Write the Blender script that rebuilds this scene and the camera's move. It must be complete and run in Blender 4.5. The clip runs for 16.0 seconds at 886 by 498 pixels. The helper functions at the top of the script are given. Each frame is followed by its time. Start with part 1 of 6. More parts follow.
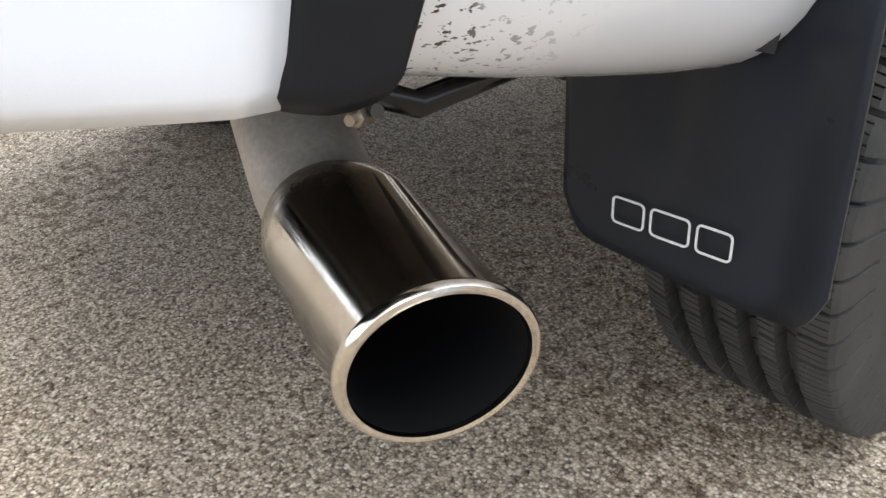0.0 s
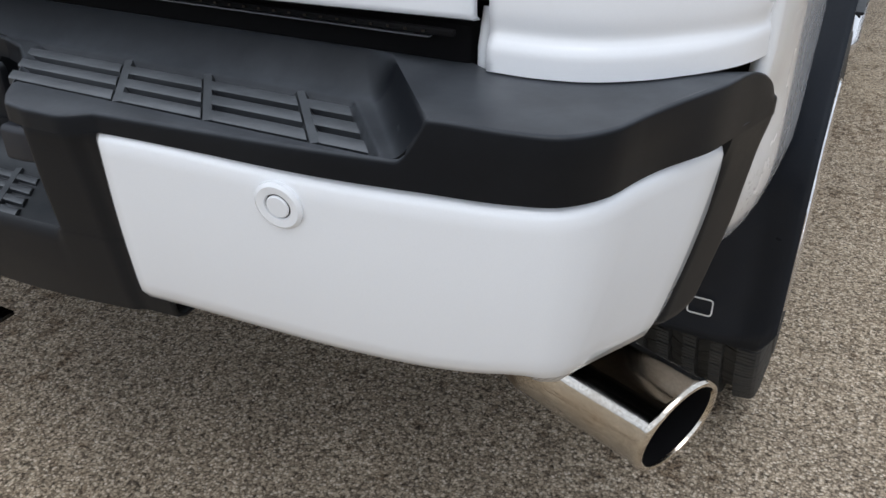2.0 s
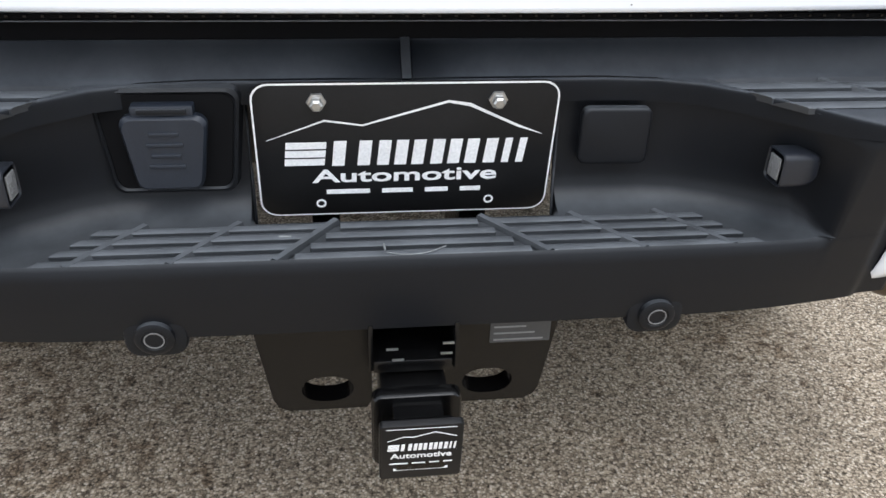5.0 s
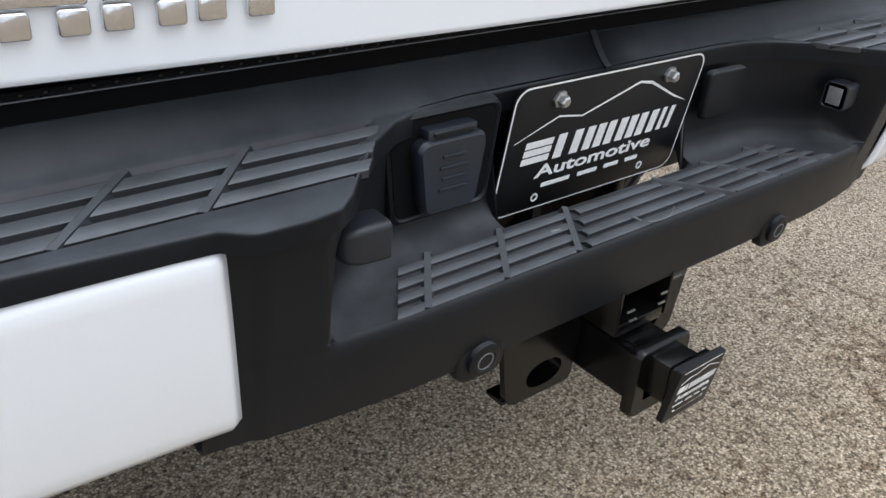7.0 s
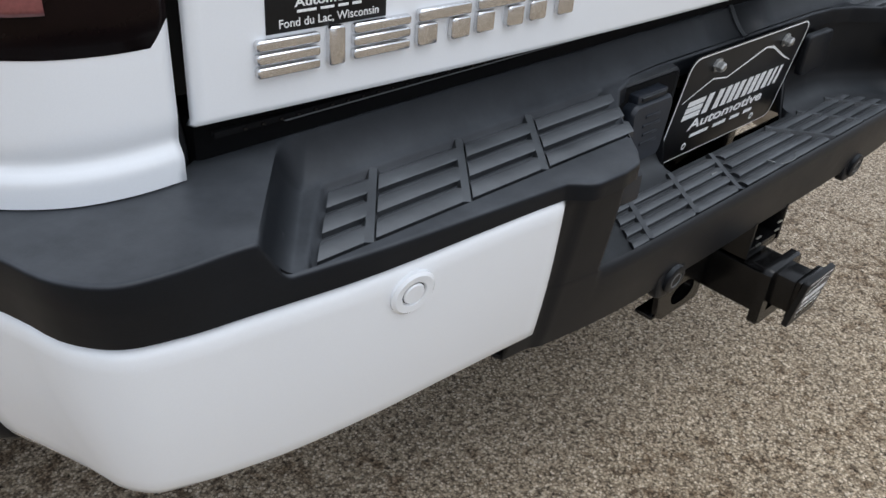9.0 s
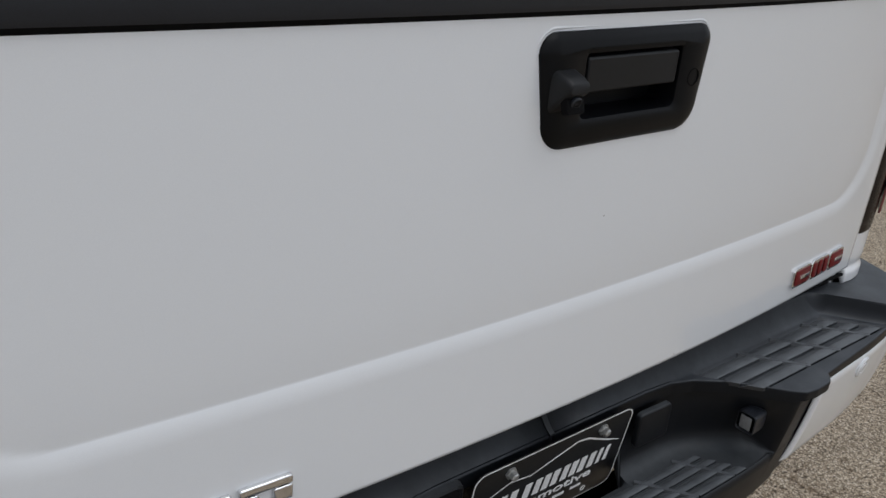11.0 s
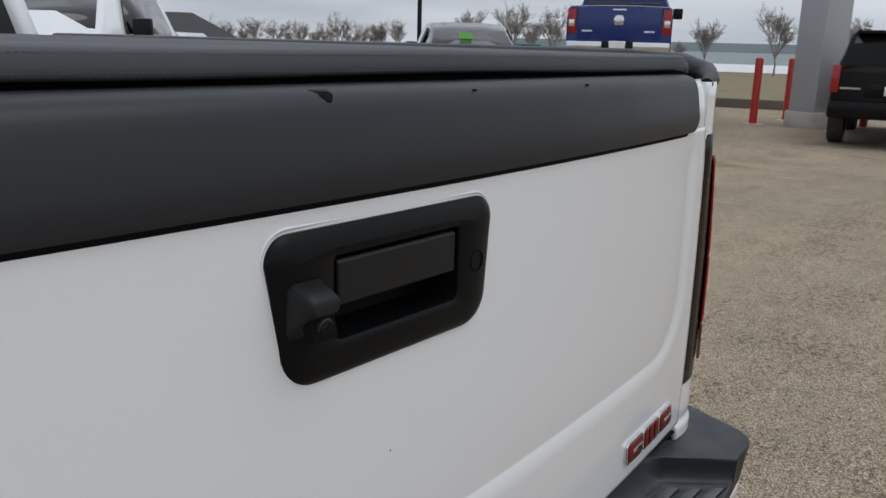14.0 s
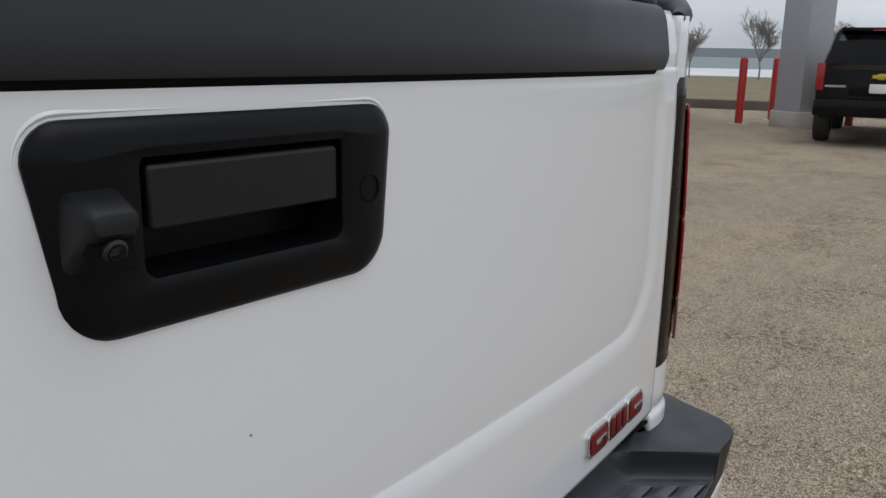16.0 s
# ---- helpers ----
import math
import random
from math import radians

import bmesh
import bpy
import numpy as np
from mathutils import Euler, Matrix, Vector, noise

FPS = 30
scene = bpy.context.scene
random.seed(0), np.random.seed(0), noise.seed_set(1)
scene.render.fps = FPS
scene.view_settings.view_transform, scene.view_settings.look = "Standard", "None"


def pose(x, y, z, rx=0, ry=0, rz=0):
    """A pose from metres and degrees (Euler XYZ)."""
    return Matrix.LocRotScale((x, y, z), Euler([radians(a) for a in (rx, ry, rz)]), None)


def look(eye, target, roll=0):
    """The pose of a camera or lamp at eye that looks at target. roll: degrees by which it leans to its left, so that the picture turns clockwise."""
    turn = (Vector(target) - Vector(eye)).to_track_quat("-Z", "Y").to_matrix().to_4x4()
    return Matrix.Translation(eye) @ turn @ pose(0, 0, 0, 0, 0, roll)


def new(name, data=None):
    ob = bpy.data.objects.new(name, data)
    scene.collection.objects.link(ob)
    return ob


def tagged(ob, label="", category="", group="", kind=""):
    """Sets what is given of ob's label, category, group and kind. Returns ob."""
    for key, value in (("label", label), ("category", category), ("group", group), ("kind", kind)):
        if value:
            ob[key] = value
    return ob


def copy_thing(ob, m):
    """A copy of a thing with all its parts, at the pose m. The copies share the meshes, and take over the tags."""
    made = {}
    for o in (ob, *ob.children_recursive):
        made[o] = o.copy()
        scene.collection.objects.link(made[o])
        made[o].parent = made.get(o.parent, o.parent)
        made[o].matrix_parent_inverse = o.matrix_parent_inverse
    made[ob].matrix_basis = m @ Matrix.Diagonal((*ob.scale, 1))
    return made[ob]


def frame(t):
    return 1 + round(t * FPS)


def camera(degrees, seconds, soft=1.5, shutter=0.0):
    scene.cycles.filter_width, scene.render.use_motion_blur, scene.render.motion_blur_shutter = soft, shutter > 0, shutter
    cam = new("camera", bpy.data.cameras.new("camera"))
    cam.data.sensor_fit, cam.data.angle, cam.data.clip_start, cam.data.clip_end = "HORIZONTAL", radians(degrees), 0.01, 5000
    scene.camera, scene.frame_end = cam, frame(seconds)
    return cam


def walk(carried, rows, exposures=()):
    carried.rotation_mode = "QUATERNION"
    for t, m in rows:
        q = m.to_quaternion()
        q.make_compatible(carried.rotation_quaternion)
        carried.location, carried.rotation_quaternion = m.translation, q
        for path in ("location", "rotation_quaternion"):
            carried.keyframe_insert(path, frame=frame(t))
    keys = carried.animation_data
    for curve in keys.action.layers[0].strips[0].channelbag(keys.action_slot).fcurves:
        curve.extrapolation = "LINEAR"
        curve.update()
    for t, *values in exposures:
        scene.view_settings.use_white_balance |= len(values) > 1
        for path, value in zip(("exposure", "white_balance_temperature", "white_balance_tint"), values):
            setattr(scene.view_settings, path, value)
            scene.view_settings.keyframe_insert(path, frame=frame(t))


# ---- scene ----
cam = camera(56.27, 16.0)
PATH = [
    (0.0, (1.2478, -0.1850, 0.7494), (-0.0812, 0.9792, -0.1879), -2.77),
    (0.5, (1.1999, -0.2444, 0.8033), (-0.0585, 0.9887, -0.1433), -2.68),
    (1.0, (1.1820, -0.3925, 0.9170), (0.0091, 0.9189, -0.0340), -2.26),
    (1.5, (1.1516, -0.5712, 1.0402), (0.1438, 0.8625, 0.0765), -1.51),
    (2.0, (1.0448, -0.6541, 1.0788), (0.2440, 0.8869, 0.0868), -0.26),
    (2.5, (0.9093, -0.7029, 1.1034), (0.3399, 0.9326, 0.1029), 0.84),
    (3.0, (0.7115, -0.7900, 1.1194), (0.2843, 0.8846, 0.1129), 0.71),
    (3.5, (0.4835, -0.8827, 1.1290), (0.2555, 0.8316, 0.1244), 1.28),
    (4.0, (0.2845, -0.8826, 1.1144), (0.2165, 0.8459, 0.1107), 1.60),
    (4.5, (0.1160, -0.8658, 1.1141), (0.1983, 0.8603, 0.1072), 1.67),
    (5.0, (-0.0696, -0.8910, 1.1142), (0.1731, 0.8226, 0.1118), 2.02),
    (5.2, (-0.1530, -0.9028, 1.1151), (0.1679, 0.7950, 0.1079), 2.12),
    (7.3, (-0.7953, -0.6407, 1.1032), (0.4065, 0.6209, 0.1212), 4.10),
    (7.5, (-0.8631, -0.6281, 1.1095), (0.3655, 0.5980, 0.1160), 4.04),
    (8.0, (-0.9858, -0.6026, 1.1116), (0.2756, 0.5697, 0.0944), 4.65),
    (8.5, (-1.0582, -0.5747, 1.1123), (0.2013, 0.5710, 0.0630), 5.05),
    (9.0, (-1.0300, -0.5932, 1.1721), (0.1763, 0.5839, 0.0953), 4.56),
    (9.5, (-0.9402, -0.6310, 1.3155), (0.2453, 0.5438, 0.2135), 4.82),
    (10.0, (-0.8505, -0.6828, 1.4473), (0.3362, 0.5506, 0.4127), 4.50),
    (10.2, (-0.8144, -0.7063, 1.4801), (0.3828, 0.5793, 0.5242), 4.39),
    (12.3, (-0.7025, -0.7359, 1.5564), (0.3669, 0.8192, 0.8945), 2.51),
    (12.5, (-0.7243, -0.6964, 1.5451), (0.3569, 0.8775, 0.9502), 1.03),
    (13.0, (-0.7353, -0.6281, 1.5551), (0.5245, 0.8205, 0.9945), 1.54),
    (13.5, (-0.6661, -0.6110, 1.5481), (0.7876, 0.6678, 1.0468), 1.66),
    (14.0, (-0.5110, -0.5956, 1.5452), (1.0068, 0.6150, 1.0647), 1.58),
    (14.5, (-0.4004, -0.5916, 1.5275), (1.1328, 0.6033, 1.0569), 1.54),
    (15.0, (-0.3723, -0.5769, 1.5236), (1.1634, 0.6168, 1.0580), 1.31),
    (15.5, (-0.3384, -0.5504, 1.4947), (1.1973, 0.6429, 1.0283), 1.48),
    (16.0, (-0.3349, -0.5563, 1.4443), (1.2017, 0.6368, 0.9801), 1.11),
]
walk(cam, [(t, look(eye, target, roll)) for t, eye, target, roll in PATH],
     [(0.0, 0.82, 6250, 10.0), (0.5, 0.51, 6250, 10.0), (1.0, -0.09, 6250, 10.0), (1.5, -0.18, 6250, 10.0), (3.0, -0.13, 6250, 10.0), (3.5, 0.03, 6250, 10.0), (4.0, 0.42, 6250, 10.0), (5.0, 0.53, 6250, 10.0), (7.3, -0.02, 6250, 10.0), (9.0, -0.25, 6250, 10.0), (9.5, -0.34, 6280, 10.0), (10.0, -0.65, 6330, 10.0), (10.2, -0.72, 6350, 10.0), (12.3, -0.81, 6480, 10.0), (14.0, -0.75, 6480, 10.0), (16.0, -0.77, 6480, 10.0)])
SKY, SUN = 0.10, 1.0

# ---- light ----
world = bpy.data.worlds.new("overcast_sky")
scene.world = world
world.use_nodes = True
wn, wl = world.node_tree.nodes, world.node_tree.links
sky = wn.new("ShaderNodeTexSky")
sky.sky_type, sky.sun_disc = "NISHITA", False
sky.sun_elevation, sky.sun_rotation = radians(65), radians(195)
sky.air_density, sky.dust_density = 1.6, 4.0
flat = wn.new("ShaderNodeHueSaturation")
flat.inputs["Saturation"].default_value = 0.10
wl.new(sky.outputs[0], flat.inputs["Color"])
wco = wn.new("ShaderNodeTexCoord")
wmap = wn.new("ShaderNodeMapping")
wmap.inputs["Scale"].default_value = (1.0, 1.0, 5.0)
wl.new(wco.outputs["Generated"], wmap.inputs[0])
cloud = wn.new("ShaderNodeTexNoise")
cloud.inputs["Scale"].default_value, cloud.inputs["Detail"].default_value = 2.6, 6
wl.new(wmap.outputs[0], cloud.inputs["Vector"])
cramp = wn.new("ShaderNodeValToRGB")
cramp.color_ramp.elements[0].position, cramp.color_ramp.elements[0].color = 0.3, (4.55, 5.0, 5.75, 1)
cramp.color_ramp.elements[1].position, cramp.color_ramp.elements[1].color = 0.75, (8.75, 9.3, 10.0, 1)
wl.new(cloud.outputs["Fac"], cramp.inputs[0])
wmix = wn.new("ShaderNodeMix")
wmix.data_type = "RGBA"
wmix.inputs["Factor"].default_value = 0.75
wl.new(flat.outputs[0], wmix.inputs["A"])
wl.new(cramp.outputs[0], wmix.inputs["B"])
wsep = wn.new("ShaderNodeSeparateXYZ")
wl.new(wco.outputs["Generated"], wsep.inputs[0])
wup = wn.new("ShaderNodeMapRange")
wup.inputs["From Min"].default_value, wup.inputs["From Max"].default_value = 0.0, 1.0
wup.inputs["To Min"].default_value, wup.inputs["To Max"].default_value = 1.75, 1.84
wl.new(wsep.outputs["Z"], wup.inputs["Value"])
wgain = wn.new("ShaderNodeVectorMath")
wgain.operation = "SCALE"
wl.new(wmix.outputs["Result"], wgain.inputs[0])
wl.new(wup.outputs[0], wgain.inputs["Scale"])
bgn = wn["Background"]
bgn.inputs["Strength"].default_value = SKY
wl.new(wgain.outputs[0], bgn.inputs["Color"])
sun = bpy.data.lights.new("sun", "SUN")
sun.energy, sun.angle, sun.color = SUN, radians(40), (1.0, 0.98, 0.96)
sun_ob = new("sun", sun)
sun_ob.matrix_world = look((0, 0, 20), (-4.0, 9.0, 0))


# ---- materials ----
def material(name, color, rough=0.5, metal=0.0, coat=0.0, spec=0.5):
    m = bpy.data.materials.new(name)
    m.use_nodes = True
    b = m.node_tree.nodes["Principled BSDF"]
    b.inputs["Base Color"].default_value = (*color, 1)
    b.inputs["Roughness"].default_value, b.inputs["Metallic"].default_value = rough, metal
    b.inputs["Coat Weight"].default_value, b.inputs["Coat Roughness"].default_value = coat, 0.04
    b.inputs["Specular IOR Level"].default_value = spec
    return m


def tex(m, kind, scale, detail=4.0, rough=0.55, stretch=(1, 1, 1), coords="Object"):
    t = m.node_tree
    co = t.nodes.new("ShaderNodeTexCoord")
    mp = t.nodes.new("ShaderNodeMapping")
    mp.inputs["Scale"].default_value = stretch
    t.links.new(co.outputs[coords], mp.inputs[0])
    n = t.nodes.new(kind)
    n.inputs["Scale"].default_value = scale
    if kind == "ShaderNodeTexNoise":
        n.inputs["Detail"].default_value, n.inputs["Roughness"].default_value = detail, rough
    t.links.new(mp.outputs[0], n.inputs["Vector"])
    return n


def ramp(m, source, stops):
    n = m.node_tree.nodes.new("ShaderNodeValToRGB")
    els = n.color_ramp.elements
    while len(els) < len(stops):
        els.new(0.5)
    for e, (p, c) in zip(els, stops):
        e.position, e.color = p, (*c, 1) if len(c) == 3 else c
    m.node_tree.links.new(source, n.inputs[0])
    return n


def grey(v):
    return (v, v, v)


def blend(m, fac, a, b, mode="MIX"):
    n = m.node_tree.nodes.new("ShaderNodeMix")
    n.data_type, n.blend_type = "RGBA", mode
    for key, v in (("Factor", fac), ("A", a), ("B", b)):
        if isinstance(v, bpy.types.NodeSocket):
            m.node_tree.links.new(v, n.inputs[key])
        else:
            n.inputs[key].default_value = v if key == "Factor" else (*v, 1)
    return n.outputs["Result"]


def plug(m, socket, name):
    m.node_tree.links.new(socket, m.node_tree.nodes["Principled BSDF"].inputs[name])


def bump(m, height, strength, distance):
    n = m.node_tree.nodes.new("ShaderNodeBump")
    n.inputs["Strength"].default_value, n.inputs["Distance"].default_value = strength, distance
    m.node_tree.links.new(height, n.inputs["Height"])
    plug(m, n.outputs[0], "Normal")


def worn(name, color, rough, dirt, amount, metal=0.0, coat=0.0, fine=400.0, big=6.0, relief=0.15, dist=0.0004, spec=0.5, grain=0.13, gloss=1.0):
    """A surface with a fine grain, a dusty film in patches and an uneven gloss."""
    m = material(name, color, rough, metal, coat, spec)
    a = tex(m, "ShaderNodeTexNoise", big, 6, 0.62)
    f = ramp(m, a.outputs["Fac"], [(0.42, grey(0)), (0.72, grey(amount))])
    g = tex(m, "ShaderNodeTexNoise", fine, 3)
    gr = ramp(m, g.outputs["Fac"], [(0.3, grey(1 - grain)), (0.7, grey(1 + grain))])
    base = blend(m, 1.0, color, gr.outputs[0], "MULTIPLY")
    plug(m, blend(m, f.outputs[0], base, dirt), "Base Color")
    r = ramp(m, a.outputs["Fac"], [(0.3, grey(max(rough - 0.06 * gloss, 0.02))), (0.75, grey(min(rough + 0.12 * gloss, 1)))])
    plug(m, r.outputs[0], "Roughness")
    if relief:
        bump(m, g.outputs["Fac"], relief, dist)
    return m


WHITE = worn("white_paint", (0.78, 0.80, 0.83), 0.22, (0.74, 0.735, 0.73), 0.0, coat=0.9, fine=900, big=2.5, relief=0, grain=0.012, gloss=0.0)
PANEL = worn("white_bumper_paint", (0.78, 0.80, 0.83), 0.26, (0.70, 0.69, 0.67), 0.0, coat=0.7, fine=900, big=4, relief=0, grain=0.012, gloss=0.0)


def specks(m, scale=15.0, size=0.02, share=0.72):
    """Scattered tiny dark road specks on paint."""
    base = m.node_tree.nodes["Principled BSDF"].inputs["Base Color"].links[0].from_socket
    v = tex(m, "ShaderNodeTexVoronoi", scale)
    d = ramp(m, v.outputs["Distance"], [(size * 0.6, grey(1)), (size, grey(0))])
    one = m.node_tree.nodes.new("ShaderNodeSeparateColor")
    m.node_tree.links.new(v.outputs["Color"], one.inputs[0])
    some = ramp(m, one.outputs[1], [(share, grey(0)), (share + 0.02, grey(1))])
    k = blend(m, 1.0, d.outputs[0], some.outputs[0], "MULTIPLY")
    plug(m, blend(m, k, base, (0.10, 0.085, 0.07)), "Base Color")


def dusty_lit_tops(m, top_tone, amount=0.75):
    """Thin dusty road film in patches on up-facing faces, with sky light painted in."""
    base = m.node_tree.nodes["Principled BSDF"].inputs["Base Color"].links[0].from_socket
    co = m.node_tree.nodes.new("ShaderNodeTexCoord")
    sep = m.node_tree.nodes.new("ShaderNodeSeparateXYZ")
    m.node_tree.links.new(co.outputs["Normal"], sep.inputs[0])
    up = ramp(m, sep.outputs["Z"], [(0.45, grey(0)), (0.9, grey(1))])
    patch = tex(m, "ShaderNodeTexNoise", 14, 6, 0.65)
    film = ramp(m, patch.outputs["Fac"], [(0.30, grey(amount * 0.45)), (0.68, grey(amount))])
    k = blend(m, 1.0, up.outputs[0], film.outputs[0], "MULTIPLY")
    plug(m, blend(m, k, base, top_tone), "Base Color")


specks(WHITE)
specks(PANEL, 16.0, 0.022, 0.75)
PLASTIC = worn("black_grained_plastic", (0.0085, 0.0092, 0.0110), 0.40, (0.030, 0.032, 0.036), 0.08, fine=900, big=5, relief=0.2, spec=0.19)
PAD = worn("black_pad_plastic", (0.0055, 0.0066, 0.0088), 0.36, (0.06, 0.066, 0.073), 0.08, fine=700, big=5, relief=0.2, spec=0.17)
STEP = worn("dusty_lit_step_plastic", (0.012, 0.0135, 0.016), 0.36, (0.09, 0.098, 0.106), 0.28, fine=700, big=5, relief=0.2, spec=0.5)
# Upward faces get a lighter tone, for dirt and for skylight alike.
dusty_lit_tops(PAD, (0.090, 0.098, 0.110), 0.78)
dusty_lit_tops(STEP, (0.125, 0.135, 0.147), 0.9)
dusty_lit_tops(PLASTIC, (0.085, 0.092, 0.10), 0.75)
TRIM = worn("smooth_black_trim", (0.0128, 0.0150, 0.0205), 0.40, (0.04, 0.04, 0.043), 0.10, fine=700, big=4, relief=0.15, spec=0.44)
HOOD = worn("camera_hood_plastic", (0.0065, 0.0070, 0.0082), 0.45, (0.04, 0.04, 0.042), 0.12, fine=900, big=6, relief=0.25, spec=0.34)
DARK = worn("dark_metal", (0.0024, 0.0024, 0.0026), 0.20, (0.02, 0.018, 0.016), 0.10, metal=0.0, fine=300, big=9, relief=0.15, spec=0.35)
UNDER = worn("dirty_underbody", (0.02, 0.019, 0.018), 0.8, (0.09, 0.075, 0.06), 0.5, fine=120, big=5, relief=0.4)
RUBBER = worn("tyre_rubber", (0.036, 0.0355, 0.034), 0.62, (0.105, 0.094, 0.080), 0.32, fine=260, big=10, relief=0.4, spec=0.22)
FLAP = worn("mud_flap_rubber", (0.0115, 0.0145, 0.0205), 0.30, (0.05, 0.052, 0.056), 0.12, fine=500, big=8, relief=0.15, spec=0.24)
VINYL = worn("black_vinyl", (0.043, 0.047, 0.054), 0.55, (0.10, 0.10, 0.10), 0.2, fine=1200, big=6, relief=0.6)
CHROME = worn("bright_chrome", (0.72, 0.72, 0.73), 0.10, (0.55, 0.54, 0.53), 0.05, metal=1.0, fine=500, big=8, relief=0)
SOOT = worn("sooty_pipe_metal", (0.40, 0.36, 0.31), 0.45, (0.22, 0.19, 0.16), 0.7, metal=0.35, fine=200, big=9, relief=0.3)
BEZEL = worn("handle_plastic", (0.0030, 0.0034, 0.0044), 0.36, (0.015, 0.0155, 0.018), 0.08, fine=900, big=6, relief=0.15, spec=0.16)
# Near black for the sooty bore, seals and the painted shade of gaps.
INNER = worn("soot_and_shade_black", (0.0025, 0.0025, 0.003), 0.9, (0.008, 0.007, 0.007), 0.4, relief=0.2, spec=0.15)
PIPE_RED = worn("red_emblem", (0.14, 0.005, 0.008), 0.32, (0.2, 0.02, 0.02), 0.2, spec=0.25, coat=0.0, relief=0)
WHITE_INK = worn("white_ink", (0.80, 0.80, 0.80), 0.5, (0.5, 0.5, 0.5), 0.3, relief=0)
PLATE = worn("black_plate", (0.006, 0.006, 0.0065), 0.35, (0.04, 0.04, 0.042), 0.15, fine=300, relief=0.05, spec=0.25)
ZINC = worn("zinc_bolt", (0.55, 0.55, 0.54), 0.35, (0.3, 0.3, 0.28), 0.4, metal=0.9, relief=0.1)
PLUG = worn("grey_blue_plastic", (0.010, 0.014, 0.022), 0.5, (0.06, 0.06, 0.07), 0.3, relief=0.3)
LENS = worn("red_lens", (0.30, 0.010, 0.012), 0.14, (0.2, 0.01, 0.01), 0.2, coat=0.15, relief=0)
SMOKED = worn("smoked_lens", (0.006, 0.003, 0.003), 0.25, (0.02, 0.006, 0.006), 0.3, coat=0.0, relief=0, spec=0.12)
GLASS_DARK = worn("tinted_glass", (0.012, 0.013, 0.014), 0.06, (0.03, 0.03, 0.03), 0.3, coat=0.5, relief=0)
CONCRETE = worn("concrete", (0.47, 0.45, 0.41), 0.85, (0.28, 0.26, 0.23), 0.6, fine=80, big=2, relief=0.4, dist=0.002)
COLUMN = worn("painted_metal_cladding", (0.42, 0.43, 0.45), 0.45, (0.37, 0.375, 0.39), 0.4, fine=12, big=0.6, relief=0, grain=0.015)
RED = worn("red_bollard_sleeve", (0.50, 0.035, 0.022), 0.42, (0.32, 0.05, 0.04), 0.4, fine=60, big=3, relief=0)
BLUE = worn("blue_car_paint", (0.003, 0.020, 0.15), 0.25, (0.004, 0.024, 0.14), 0.3, coat=0.25, fine=60, big=1, relief=0)
BLACK_PAINT = worn("black_car_paint", (0.004, 0.004, 0.005), 0.2, (0.012, 0.012, 0.012), 0.3, coat=0.0, fine=60, big=1, relief=0, spec=0.2)
GREY_PAINT = worn("grey_car_paint", (0.05, 0.055, 0.06), 0.2, (0.08, 0.08, 0.08), 0.3, coat=0.9, fine=60, big=1, relief=0)
BARK = worn("grey_bark", (0.24, 0.215, 0.195), 0.9, (0.18, 0.16, 0.145), 0.6, fine=20, big=3, relief=0.3)
SCRUB = worn("bare_twigs", (0.22, 0.165, 0.135), 0.9, (0.16, 0.125, 0.10), 0.6, fine=5, big=0.4, relief=0)
SHINGLE = worn("dark_shingles", (0.05, 0.05, 0.052), 0.85, (0.085, 0.08, 0.08), 0.5, fine=3, big=0.5, relief=0.2, dist=0.02)
GREEN = worn("green_card", (0.16, 0.62, 0.10), 0.6, (0.2, 0.5, 0.1), 0.2, relief=0)
YELLOW = worn("gold_emblem", (0.6, 0.40, 0.06), 0.3, (0.4, 0.3, 0.05), 0.2, metal=0.4, relief=0)


